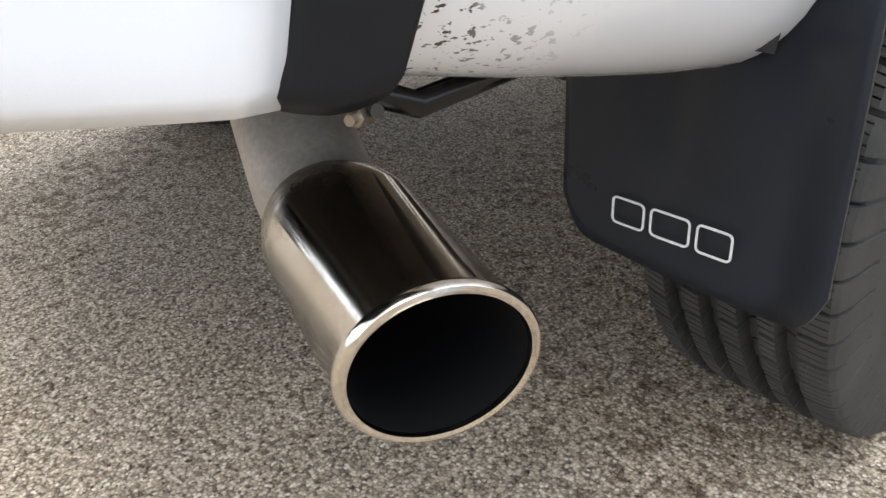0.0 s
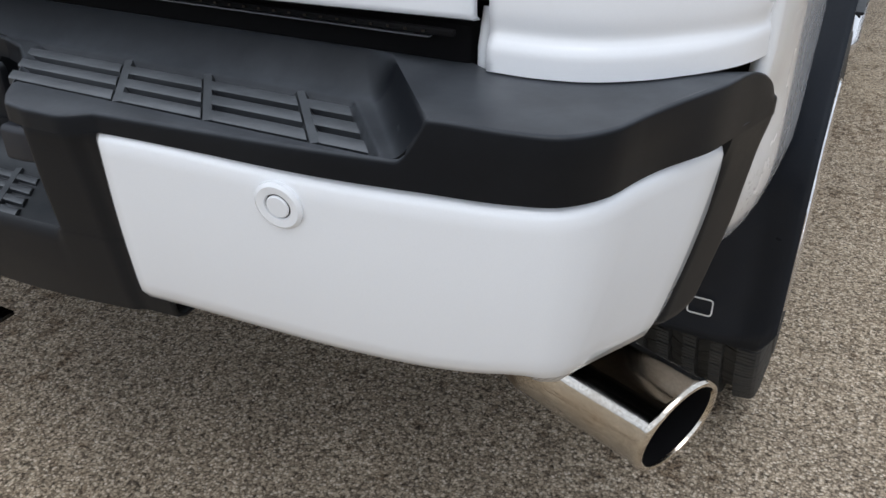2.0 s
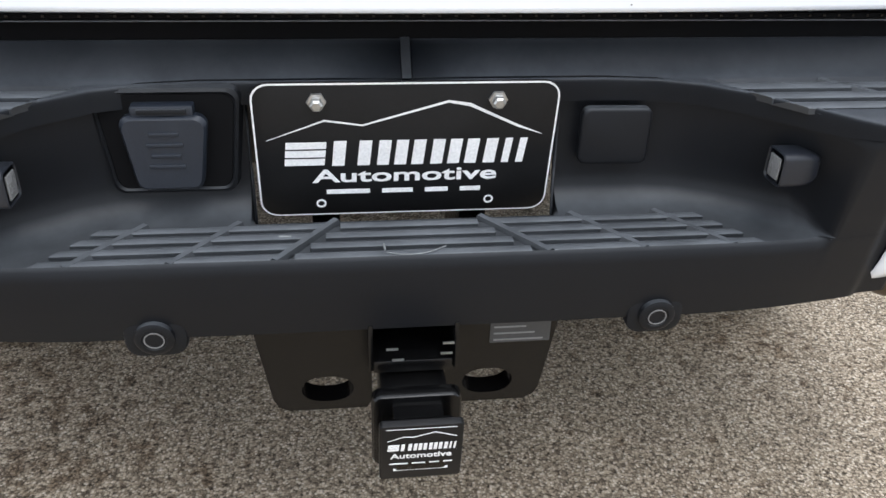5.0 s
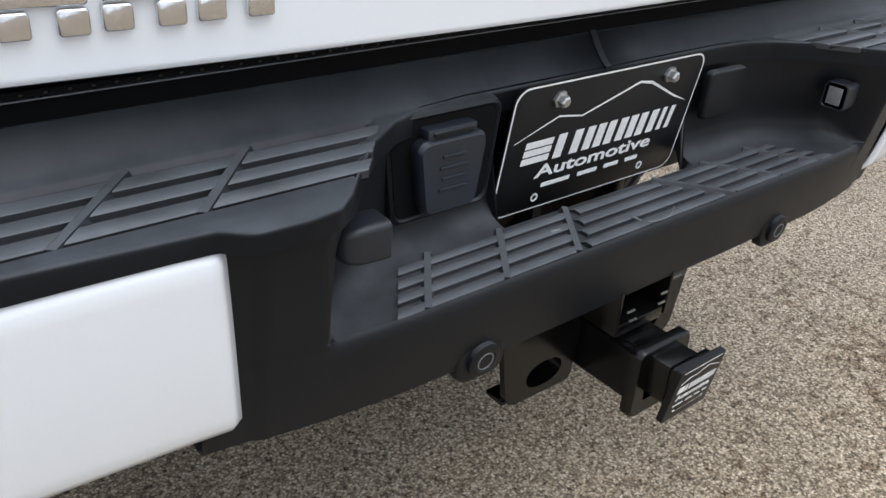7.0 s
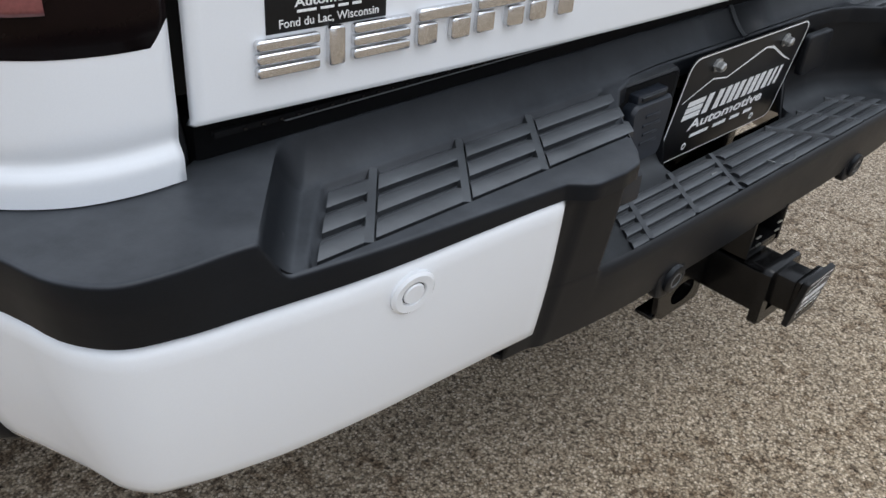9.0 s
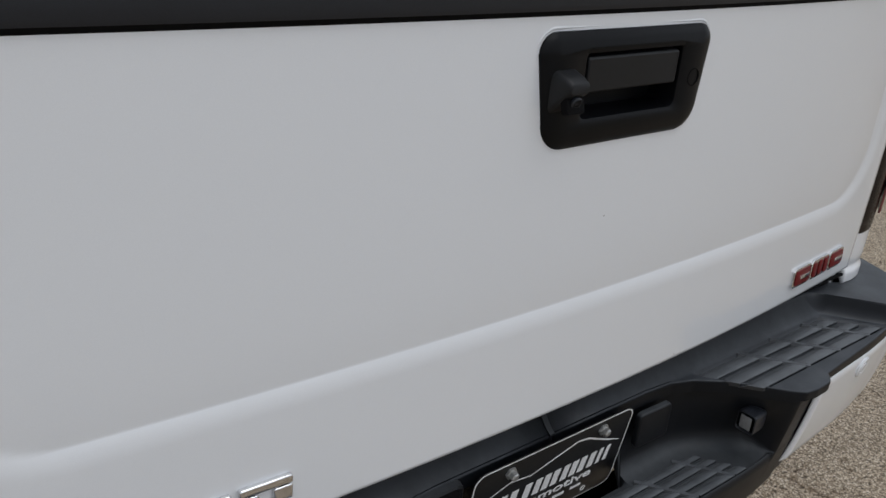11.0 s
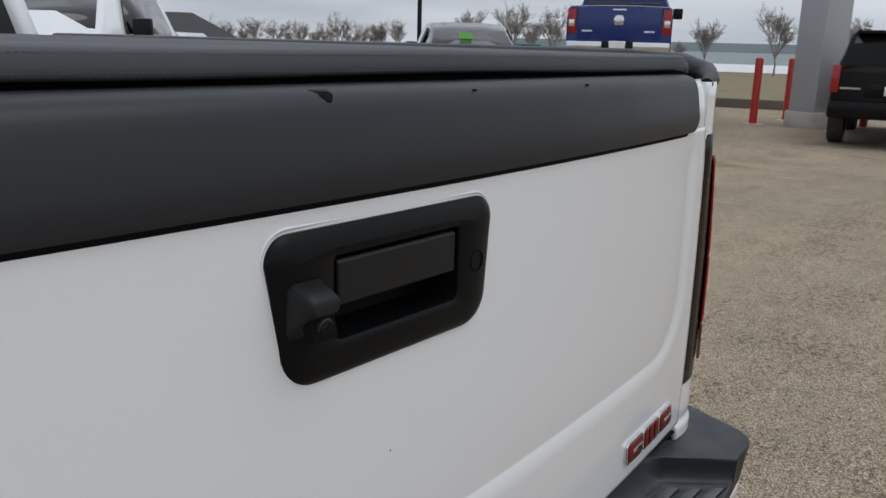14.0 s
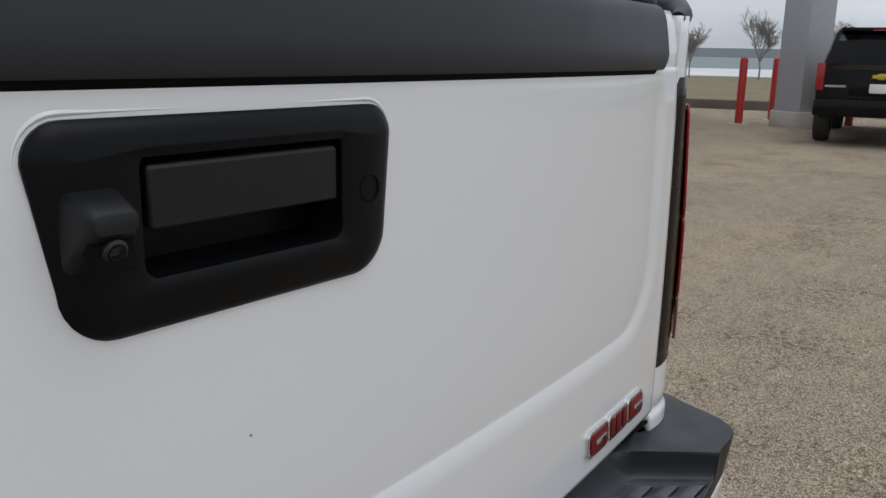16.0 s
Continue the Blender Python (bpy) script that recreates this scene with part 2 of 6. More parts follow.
def asphalt():
    """Old asphalt worn down to its tan and grey stones, with dark pits and oil stains."""
    m = material("worn_asphalt", (0.2, 0.19, 0.17), 0.9, spec=0.3)
    v = tex(m, "ShaderNodeTexVoronoi", 215)
    one = m.node_tree.nodes.new("ShaderNodeSeparateColor")
    m.node_tree.links.new(v.outputs["Color"], one.inputs[0])
    hue = ramp(m, one.outputs[0], [(0.0, (0.17, 0.132, 0.095)), (0.22, (0.33, 0.264, 0.190)), (0.55, (0.48, 0.390, 0.285)), (0.82, (0.64, 0.535, 0.405)), (1.0, (0.80, 0.70, 0.57))])
    gap = ramp(m, v.outputs["Distance"], [(0.30, grey(1.0)), (0.52, grey(0.86)), (0.78, grey(0.48))])
    col = blend(m, 1.0, hue.outputs[0], gap.outputs[0], "MULTIPLY")
    pit = tex(m, "ShaderNodeTexNoise", 88, 4, 0.65)
    pits = ramp(m, pit.outputs["Fac"], [(0.30, (0.14, 0.125, 0.11)), (0.385, (0.42, 0.40, 0.37)), (0.45, grey(0.90)), (0.56, grey(1.0)), (0.72, grey(1.08))])
    col = blend(m, 1.0, col, pits.outputs[0], "MULTIPLY")
    mid = tex(m, "ShaderNodeTexNoise", 5.5, 6, 0.7)
    mids = ramp(m, mid.outputs["Fac"], [(0.30, grey(0.70)), (0.42, grey(0.92)), (0.55, grey(1.0)), (0.75, grey(1.10))])
    col = blend(m, 1.0, col, mids.outputs[0], "MULTIPLY")
    spot = tex(m, "ShaderNodeTexNoise", 26, 5, 0.68)
    patch = tex(m, "ShaderNodeTexNoise", 1.3, 3, 0.6)
    both = m.node_tree.nodes.new("ShaderNodeMath")
    both.operation = "MULTIPLY_ADD"
    m.node_tree.links.new(patch.outputs["Fac"], both.inputs[0])
    both.inputs[1].default_value = 0.55
    m.node_tree.links.new(spot.outputs["Fac"], both.inputs[2])
    spots = ramp(m, both.outputs[0], [(0.0, grey(1.0)), (0.82, grey(1.0)), (0.93, (0.50, 0.45, 0.40))])
    col = blend(m, 1.0, col, spots.outputs[0], "MULTIPLY")
    far = tex(m, "ShaderNodeTexNoise", 0.35, 4, 0.6, (0.5, 1.4, 1))
    fars = ramp(m, far.outputs["Fac"], [(0.3, (0.86, 0.86, 0.88)), (0.7, (1.12, 1.09, 1.03))])
    col = blend(m, 1.0, col, fars.outputs[0], "MULTIPLY")
    plug(m, col, "Base Color")
    h = blend(m, 0.5, gap.outputs[0], pits.outputs[0])
    bump(m, h, 0.7, 0.003)
    return m


def field(name, stops, scale, rough=0.95):
    m = material(name, (0.2, 0.2, 0.15), rough)
    a = tex(m, "ShaderNodeTexNoise", scale, 8, 0.7, (1, 1, 1))
    plug(m, ramp(m, a.outputs["Fac"], stops).outputs[0], "Base Color")
    return m


ASPHALT = asphalt()
GRASS = field("dormant_grass", [(0.3, (0.17, 0.135, 0.075)), (0.5, (0.22, 0.18, 0.10)), (0.7, (0.16, 0.15, 0.075))], 0.15)
SHORE = field("pale_shore_ice", [(0.3, (0.60, 0.62, 0.64)), (0.7, (0.74, 0.75, 0.76))], 0.05)
LAKE = field("grey_lake", [(0.3, (0.20, 0.24, 0.25)), (0.7, (0.25, 0.29, 0.30))], 0.01, 0.9)
# Distance haze is mixed into the far shore's colour.
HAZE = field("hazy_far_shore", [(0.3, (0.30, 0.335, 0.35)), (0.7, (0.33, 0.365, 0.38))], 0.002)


# ---- mesh helpers ----
def mesh_of(bm, name, mat, sharp=38):
    bmesh.ops.recalc_face_normals(bm, faces=bm.faces)
    for e in bm.edges:
        e.smooth = len(e.link_faces) != 2 or e.calc_face_angle(0) < radians(sharp)
    for f in bm.faces:
        f.smooth = True
    me = bpy.data.meshes.new(name)
    bm.to_mesh(me)
    bm.free()
    me.materials.append(mat)
    return me


def part(name, bm, mat, parent=None, label="", sharp=38, thick=0.0, bevel=0.0, offset=-1.0):
    """One bmesh as one object under a thing or a part."""
    ob = new(name, mesh_of(bm, name, mat, sharp))
    if thick:
        s = ob.modifiers.new("thickness", "SOLIDIFY")
        s.thickness, s.offset, s.use_even_offset = thick, offset, False
    if bevel:
        b = ob.modifiers.new("edges", "BEVEL")
        b.width, b.segments, b.limit_method, b.angle_limit = bevel, 2, "ANGLE", radians(40)
    if parent:
        ob.parent = parent
    if label:
        tagged(ob, label)
    return ob


def thing(name, label, category, group="", at=(0, 0, 0), turn=0):
    ob = new(name)
    ob.matrix_basis = pose(*at, 0, 0, turn)
    return tagged(ob, label, category, group)


def sheet(rows, wrap=False):
    bm = bmesh.new()
    vs = [[bm.verts.new(p) for p in row] for row in rows]
    for a, b in zip(vs, vs[1:] + ([vs[0]] if wrap else [])):
        for i in range(len(a) - 1):
            bm.faces.new((a[i], a[i + 1], b[i + 1], b[i]))
    bmesh.ops.remove_doubles(bm, verts=bm.verts, dist=1e-6)
    return bm


def box(x0, x1, y0, y1, z0, z1, r=0.0, bm=None, seg=2):
    b = bmesh.new()
    bmesh.ops.create_cube(b, size=1)
    bmesh.ops.transform(b, verts=b.verts, matrix=Matrix.LocRotScale(((x0 + x1) / 2, (y0 + y1) / 2, (z0 + z1) / 2), None, (abs(x1 - x0), abs(y1 - y0), abs(z1 - z0))))
    if r:
        bmesh.ops.bevel(b, geom=b.edges, offset=r, segments=seg, affect="EDGES", profile=0.5)
    return join(bm, b)


def join(bm, b):
    if bm is None:
        return b
    me = bpy.data.meshes.new("join")
    b.to_mesh(me)
    b.free()
    bm.from_mesh(me)
    bpy.data.meshes.remove(me)
    return bm


def turned(profile, n=32, m=None):
    """A body of revolution about z from (radius, z) pairs."""
    bm = bmesh.new()
    rings = [[bm.verts.new((r * math.cos(2 * math.pi * k / n), r * math.sin(2 * math.pi * k / n), z)) for k in range(n)] for r, z in profile]
    for a, b in zip(rings, rings[1:]):
        for k in range(n):
            bm.faces.new((a[k], a[(k + 1) % n], b[(k + 1) % n], b[k]))
    bmesh.ops.remove_doubles(bm, verts=bm.verts, dist=1e-6)
    if m is not None:
        bmesh.ops.transform(bm, verts=bm.verts, matrix=m)
    return bm


def slab(outline, depth, r=0.0, m=None, seg=2):
    """A flat outline in x, z made into a plate that reaches from y = 0 to y = -depth, with its front edge rounded."""
    bm = bmesh.new()
    f = bm.faces.new([bm.verts.new((x, 0, z)) for x, z in outline])
    ex = bmesh.ops.extrude_face_region(bm, geom=[f])
    top = [v for v in ex["geom"] if isinstance(v, bmesh.types.BMVert)]
    bmesh.ops.translate(bm, verts=top, vec=(0, -depth, 0))
    if r:
        es = [e for e in bm.edges if all(v in top for v in e.verts)]
        bmesh.ops.bevel(bm, geom=es, offset=r, segments=seg, affect="EDGES", profile=0.5)
    if m is not None:
        bmesh.ops.transform(bm, verts=bm.verts, matrix=m)
    return bm


def rounded(x0, x1, z0, z1, r, n=5):
    pts = []
    for cx, cz, a in ((x1 - r, z1 - r, 0), (x0 + r, z1 - r, 90), (x0 + r, z0 + r, 180), (x1 - r, z0 + r, 270)):
        pts += [(cx + r * math.cos(radians(a + 90 * k / n)), cz + r * math.sin(radians(a + 90 * k / n))) for k in range(n + 1)]
    return pts


def tube(path, radius, n=10, caps=True):
    """A round bar along a path; radius is a number or one for each point."""
    bm = bmesh.new()
    rings = []
    for i, p in enumerate(path):
        p = Vector(p)
        d = (Vector(path[min(i + 1, len(path) - 1)]) - Vector(path[max(i - 1, 0)])).normalized()
        u = d.cross((0, 0, 1) if abs(d.z) < 0.9 else (1, 0, 0)).normalized()
        v = d.cross(u)
        r = radius[i] if isinstance(radius, (list, tuple)) else radius
        rings.append([bm.verts.new(p + r * (math.cos(2 * math.pi * k / n) * u + math.sin(2 * math.pi * k / n) * v)) for k in range(n)])
    for a, b in zip(rings, rings[1:]):
        for k in range(n):
            bm.faces.new((a[k], a[(k + 1) % n], b[(k + 1) % n], b[k]))
    if caps:
        bm.faces.new(rings[0][::-1])
        bm.faces.new(rings[-1])
    return bm


def step01(a, b, x):
    t = min(max((x - a) / (b - a), 0.0), 1.0)
    return t * t * (3 - 2 * t)


def along(knots, n):
    """n points evenly spaced on a smooth curve through the knots."""
    k = np.array(knots, float)
    d = np.r_[0, np.cumsum(np.linalg.norm(np.diff(k, axis=0), axis=1))]
    tan = np.gradient(k, d, axis=0)
    out = []
    for s in np.linspace(0, d[-1], n):
        i = min(int(np.searchsorted(d, s, "right")) - 1, len(k) - 2)
        h = d[i + 1] - d[i]
        t = (s - d[i]) / h
        out.append((2 * t**3 - 3 * t**2 + 1) * k[i] + (t**3 - 2 * t**2 + t) * h * tan[i] + (-2 * t**3 + 3 * t**2) * k[i + 1] + (t**3 - t**2) * h * tan[i + 1])
    return np.array(out)


def mirror_x(bm):
    bmesh.ops.scale(bm, vec=(-1, 1, 1), verts=bm.verts)
    return bm


# ---- pickup truck: shapes shared by its parts ----
# Plan of the rear bumper's outer face, from the middle to its end beside the wheel.
FACE = along([(0.0, -0.243), (0.2, -0.243), (0.41, -0.238), (0.506, -0.227), (0.60, -0.219), (0.70, -0.210), (0.80, -0.196), (0.85, -0.188), (0.884, -0.176), (0.906, -0.150), (0.918, -0.113), (0.935, -0.065), (0.952, -0.022), (0.968, 0.022), (0.985, 0.075)], 400)
NORMAL = np.gradient(FACE, axis=0)
NORMAL = np.stack([NORMAL[:, 1], -NORMAL[:, 0]], 1) / np.linalg.norm(NORMAL, axis=1)[:, None]
WHERE_X = FACE[:, 0]


def face(x, z, out=0.0):
    """A point on the bumper's face at the plan place whose upper edge lies at x, at the height z."""
    k = float(np.interp(x, WHERE_X, np.arange(len(FACE))))
    p = np.array([np.interp(k, np.arange(len(FACE)), FACE[:, n]) for n in (0, 1)])
    q = np.array([np.interp(k, np.arange(len(FACE)), NORMAL[:, n]) for n in (0, 1)])
    lean = (0.83 - z) * 0.145 if z < 0.83 else 0.0
    p = p + q * (out - lean)
    return Vector((p[0], p[1], z))


def bow(x):
    """How far the tailgate falls back towards its ends."""
    return (0.040 if x > 0 else 0.035) * (x / 0.78) ** 2


def gate_y(x, z):
    """The tailgate's outer face: bowed across, with a set-in field above a soft crease."""
    y = -0.133 + bow(x) - 0.004 * max(0.0, 1 - ((z - 1.15) / 0.28) ** 2)
    dx, dz, r = 0.715 - abs(x), z - 1.083, 0.10
    d = min(dx, dz) if max(r - dx, r - dz) < 0 or min(r - dx, r - dz) < 0 else r - math.hypot(r - dx, r - dz)
    t = min(max(-d / 0.024, 0.0), 1.0)
    rim = (1 - (1 - t) ** 2) * 0.0048 - 0.0035 * (math.exp(-d / 0.045) if d > 0 else 1.0)
    y -= rim * (1 - step01(1.36, 1.42, z))
    return y + float(np.interp(z, (1.453, 1.47, 1.488, 1.5015, 1.508), (0.0, 0.0025, 0.006, 0.0125, 0.023)))


def ring_loft(loops, cap_last=False, cap_first=False):
    bm = bmesh.new()
    vs = [[bm.verts.new(p) for p in loop] for loop in loops]
    n = len(vs[0])
    for a, b in zip(vs, vs[1:]):
        for k in range(n):
            bm.faces.new((a[k], a[(k + 1) % n], b[(k + 1) % n], b[k]))
    if cap_last:
        bm.faces.new(vs[-1])
    if cap_first:
        bm.faces.new(vs[0])
    return bm


def letters(widths, x0, x1, z0, z1, rows, slant=0.0, gap=0.12):
    """Plain blocks in place of lettering: for each width a block, cut into rows of bars."""
    total = sum(widths) + gap * (len(widths) - 1)
    at, out = x0, []
    for w in widths:
        bw = (x1 - x0) * w / total
        for k in range(rows):
            a, b = (k + 0.12) / rows, (k + 0.88) / rows
            za, zb = z0 + (z1 - z0) * a, z0 + (z1 - z0) * b
            out.append([(at + slant * a, za), (at + bw + slant * a, za), (at + bw + slant * b, zb), (at + slant * b, zb)])
        at += bw + (x1 - x0) * gap / total
    return out


def strokes(kinds, widths, x0, x1, z0, z1, slant=0.0, gap=0.2, heavy=0.33):
    """Plain bars in place of a brand's lettering: lying bars (h), one, two or three upright bars (1, 2, 3) or a bar over two posts (p) a block."""
    total = sum(widths) + gap * (len(widths) - 1)
    at_, out, h = x0, [], z1 - z0
    for kind, w in zip(kinds, widths):
        bw = (x1 - x0) * w / total
        if kind == "h":
            spans = [(0.0, 1.0, (k + 0.10) / 3, (k + 0.90) / 3) for k in range(3)]
        elif kind == "p":
            spans = [(0.0, 1.0, 0.66, 1.0), (0.0, 0.36, 0.0, 0.60), (0.64, 1.0, 0.0, 0.60)]
        else:
            n = int(kind)
            bar = 1.0 if n == 1 else heavy if n == 2 else heavy * 0.78
            spans = [(k * (1 - bar) / max(n - 1, 1), k * (1 - bar) / max(n - 1, 1) + bar, 0.0, 1.0) for k in range(n)]
        for a, b, c, d in spans:
            out.append([(at_ + bw * a + slant * c, z0 + h * c), (at_ + bw * b + slant * c, z0 + h * c), (at_ + bw * b + slant * d, z0 + h * d), (at_ + bw * a + slant * d, z0 + h * d)])
        at_ += bw + (x1 - x0) * gap / total
    return out


BANNER = ("h2331" "2", [1.1, 1.05, 1.3, 1.3, 0.33, 0.62])


def strips(quads, depth, m=None):
    bm = bmesh.new()
    for q in quads:
        bm = join(bm, slab(q, depth))
    if m is not None:
        bmesh.ops.transform(bm, verts=bm.verts, matrix=m)
    return bm


def line_quads(pts, widths):
    out = []
    for (a, b), (wa, wb) in zip(zip(pts, pts[1:]), zip(widths, widths[1:])):
        out.append([(a[0], a[1] - wa / 2), (b[0], b[1] - wb / 2), (b[0], b[1] + wb / 2), (a[0], a[1] + wa / 2)])
    return out


def words(text, size, depth=0.0006, bold=0.0):
    """Raised lettering in the x, z plane, facing -y, its lower left corner at the origin."""
    cu = bpy.data.curves.new("words", "FONT")
    cu.body, cu.size, cu.extrude, cu.offset = text, size, depth / 2, bold
    ob = bpy.data.objects.new("words", cu)
    me = bpy.data.meshes.new_from_object(ob)
    bm = bmesh.new()
    bm.from_mesh(me)
    bpy.data.objects.remove(ob)
    bpy.data.meshes.remove(me)
    bmesh.ops.transform(bm, verts=bm.verts, matrix=pose(0, 0, 0, 90, 0, 0))
    return bm


def fitted(text, x0, x1, z0, z1, depth=0.0004, bold=0.018):
    """Raised lettering stretched to a width and height in the x, z plane, its back at y = 0."""
    w = words(text, 1.0, 0.02, bold)
    lo = [min(v.co[k] for v in w.verts) for k in range(3)]
    hi = [max(v.co[k] for v in w.verts) for k in range(3)]
    for v in w.verts:
        v.co = (x0 + (x1 - x0) * (v.co.x - lo[0]) / (hi[0] - lo[0]), -depth * (hi[1] - v.co.y) / (hi[1] - lo[1]), z0 + (z1 - z0) * (v.co.z - lo[2]) / (hi[2] - lo[2]))
    return w


def moved(bm, m):
    bmesh.ops.transform(bm, verts=bm.verts, matrix=m)
    return bm


truck = thing("pickup_truck", "white pickup truck with a black step bumper, parked on asphalt", "pickup truck")

# ---- rear bumper ----
SIDES = (1, -1)


# Front edge of the upper step pad, from the middle out to its end.
PAD_FRONT = [(0.0, -0.107), (0.10, -0.107), (0.20, -0.107), (0.255, -0.110), (0.295, -0.124), (0.335, -0.152), (0.375, -0.192), (0.405, -0.226), (0.424, -0.242), (0.45, -0.246), (0.488, -0.245), (0.497, -0.241), (0.510, -0.229)]


def wall_y(x, z=0.83):
    """How far back the middle recess reaches at x: it is wider at its floor than at its upper edge."""
    x = abs(x)
    top = np.interp(x, (0.20, 0.255, 0.295, 0.335, 0.375, 0.400, 0.415, 0.43), (-0.101, -0.104, -0.118, -0.146, -0.186, -0.214, -0.234, -0.262))
    low = np.interp(x, (0.20, 0.255, 0.295, 0.335, 0.375, 0.398, 0.410, 0.417, 0.422, 0.43), (-0.101, -0.102, -0.108, -0.124, -0.148, -0.166, -0.184, -0.206, -0.242, -0.29))
    return float(low + (top - low) * step01(0.735, 0.83, z))


def soft_max(a, b, k=0.034):
    h = max(k - abs(a - b), 0.0) / k
    return max(a, b) + h * h * k / 4


def middle_cover():
    """The black middle piece: lower front, lower step and the recess behind it, which runs out softly at its ends."""
    rows = []
    half = np.r_[np.linspace(0.16, 0.37, 28), np.linspace(0.374, 0.45, 30), np.linspace(0.455, 0.52, 16)]
    for x in np.r_[-half[::-1], np.linspace(-0.156, 0.156, 9), half]:
        f = lambda z, out=0.0: face(abs(x), z, out)[1] + 0.004 * step01(0.472, 0.486, abs(x))
        lip = f(0.716)
        yb = soft_max(wall_y(x, 0.72), lip)
        deep = yb - lip
        r = min(0.035, deep * 0.6)
        soft = min(1.0, deep / 0.03)
        bottom = 0.622 + 0.006 * step01(0.3, 0.5, abs(x))
        p = [(f(bottom) + 0.05, bottom + 0.004), (f(bottom) + 0.012, bottom), (f(bottom + 0.006) + 0.002, bottom + 0.005), (f(0.66), 0.66), (f(0.70), 0.700), (f(0.711) + 0.002 * soft, 0.711), (f(0.716) + 0.007 * soft, 0.716)]
        zf = 0.7165 - 0.008 * min(1, deep / 0.08)
        start = lip + 0.007 * soft + 0.004 * soft
        p += [(start + max(deep - r - 0.011 * soft, 0.0) * k / 6, zf + 0.0003 * k) for k in range(7)]
        if abs(x) < 0.158:
            p = p[:-1] + [(-0.128, 0.705)]
            p += [(-0.127, 0.705 - 0.004 * k) for k in range(1, 12)]
        else:
            for k in range(1, 6):
                a = radians(18 * k)
                p.append((yb - r + r * math.sin(a), zf + 0.002 + r * (1 - math.cos(a)) * 0.9))
            z0 = zf + 0.002 + r * 0.9
            for k in range(1, 7):
                z = z0 + (0.835 - z0) * k / 6
                p.append((soft_max(wall_y(x, z) + 0.001 * k, f(z)), z))
        rows.append([Vector((x, y, z)) for y, z in p])
    return sheet(rows)


bumper = part("rear_bumper", middle_cover(), PLASTIC, truck, "black grained plastic step bumper with a recessed middle step", thick=0.004, sharp=50)

PAD_BACK_OUT = along([(0.785, -0.082), (0.84, -0.080), (0.893, -0.056), (0.930, -0.022), (0.955, 0.025), (0.972, 0.080)], 60)


def sweep(t):
    """Concave wall of the pad: soft at its foot, crisp at its crest."""
    t = min(max(t, 0.0), 1.0)
    return t ** 1.55


def pad_top(x, y):
    crest = 0.797 - 0.80 * (y + 0.2)
    flank, rail = sweep((x - crest + 0.027) / 0.027), sweep((y + 0.110) / 0.033)
    z = 0.848 + 0.033 * (1 - (1 - flank) * (1 - rail))
    well = step01(-0.2015, -0.1990, y) * (1 - step01(-0.114, -0.108, y))
    start, end = 0.312 + 0.80 * (-0.112 - y), 0.678 + 0.88 * (-0.112 - y)
    well *= step01(start, start + 0.004, x) * (1 - step01(end, end + 0.005, x))
    return z - 0.0052 * well - 0.004 * step01(0.93, 0.985, x)


PAD_LEVELS = list(np.linspace(-0.208, -0.203, 2)) + [-0.2015, -0.2002, -0.199] + list(np.linspace(-0.190, -0.122, 9)) + [-0.117, -0.114, -0.112, -0.110, -0.108] + list(np.linspace(-0.105, -0.078, 14)) + list(np.linspace(-0.0765, -0.052, 6))
PAD_OUT = np.array([(0.678 + 0.062 * k / 12, -0.052) for k in range(13)] + [(0.74 + 0.044 * k / 10, -0.052 - 0.029 * k / 10) for k in range(1, 10)] + [tuple(p) for p in PAD_BACK_OUT])
PAD_RUN = np.r_[0, np.cumsum(np.linalg.norm(np.diff(PAD_OUT, axis=0), axis=1))]


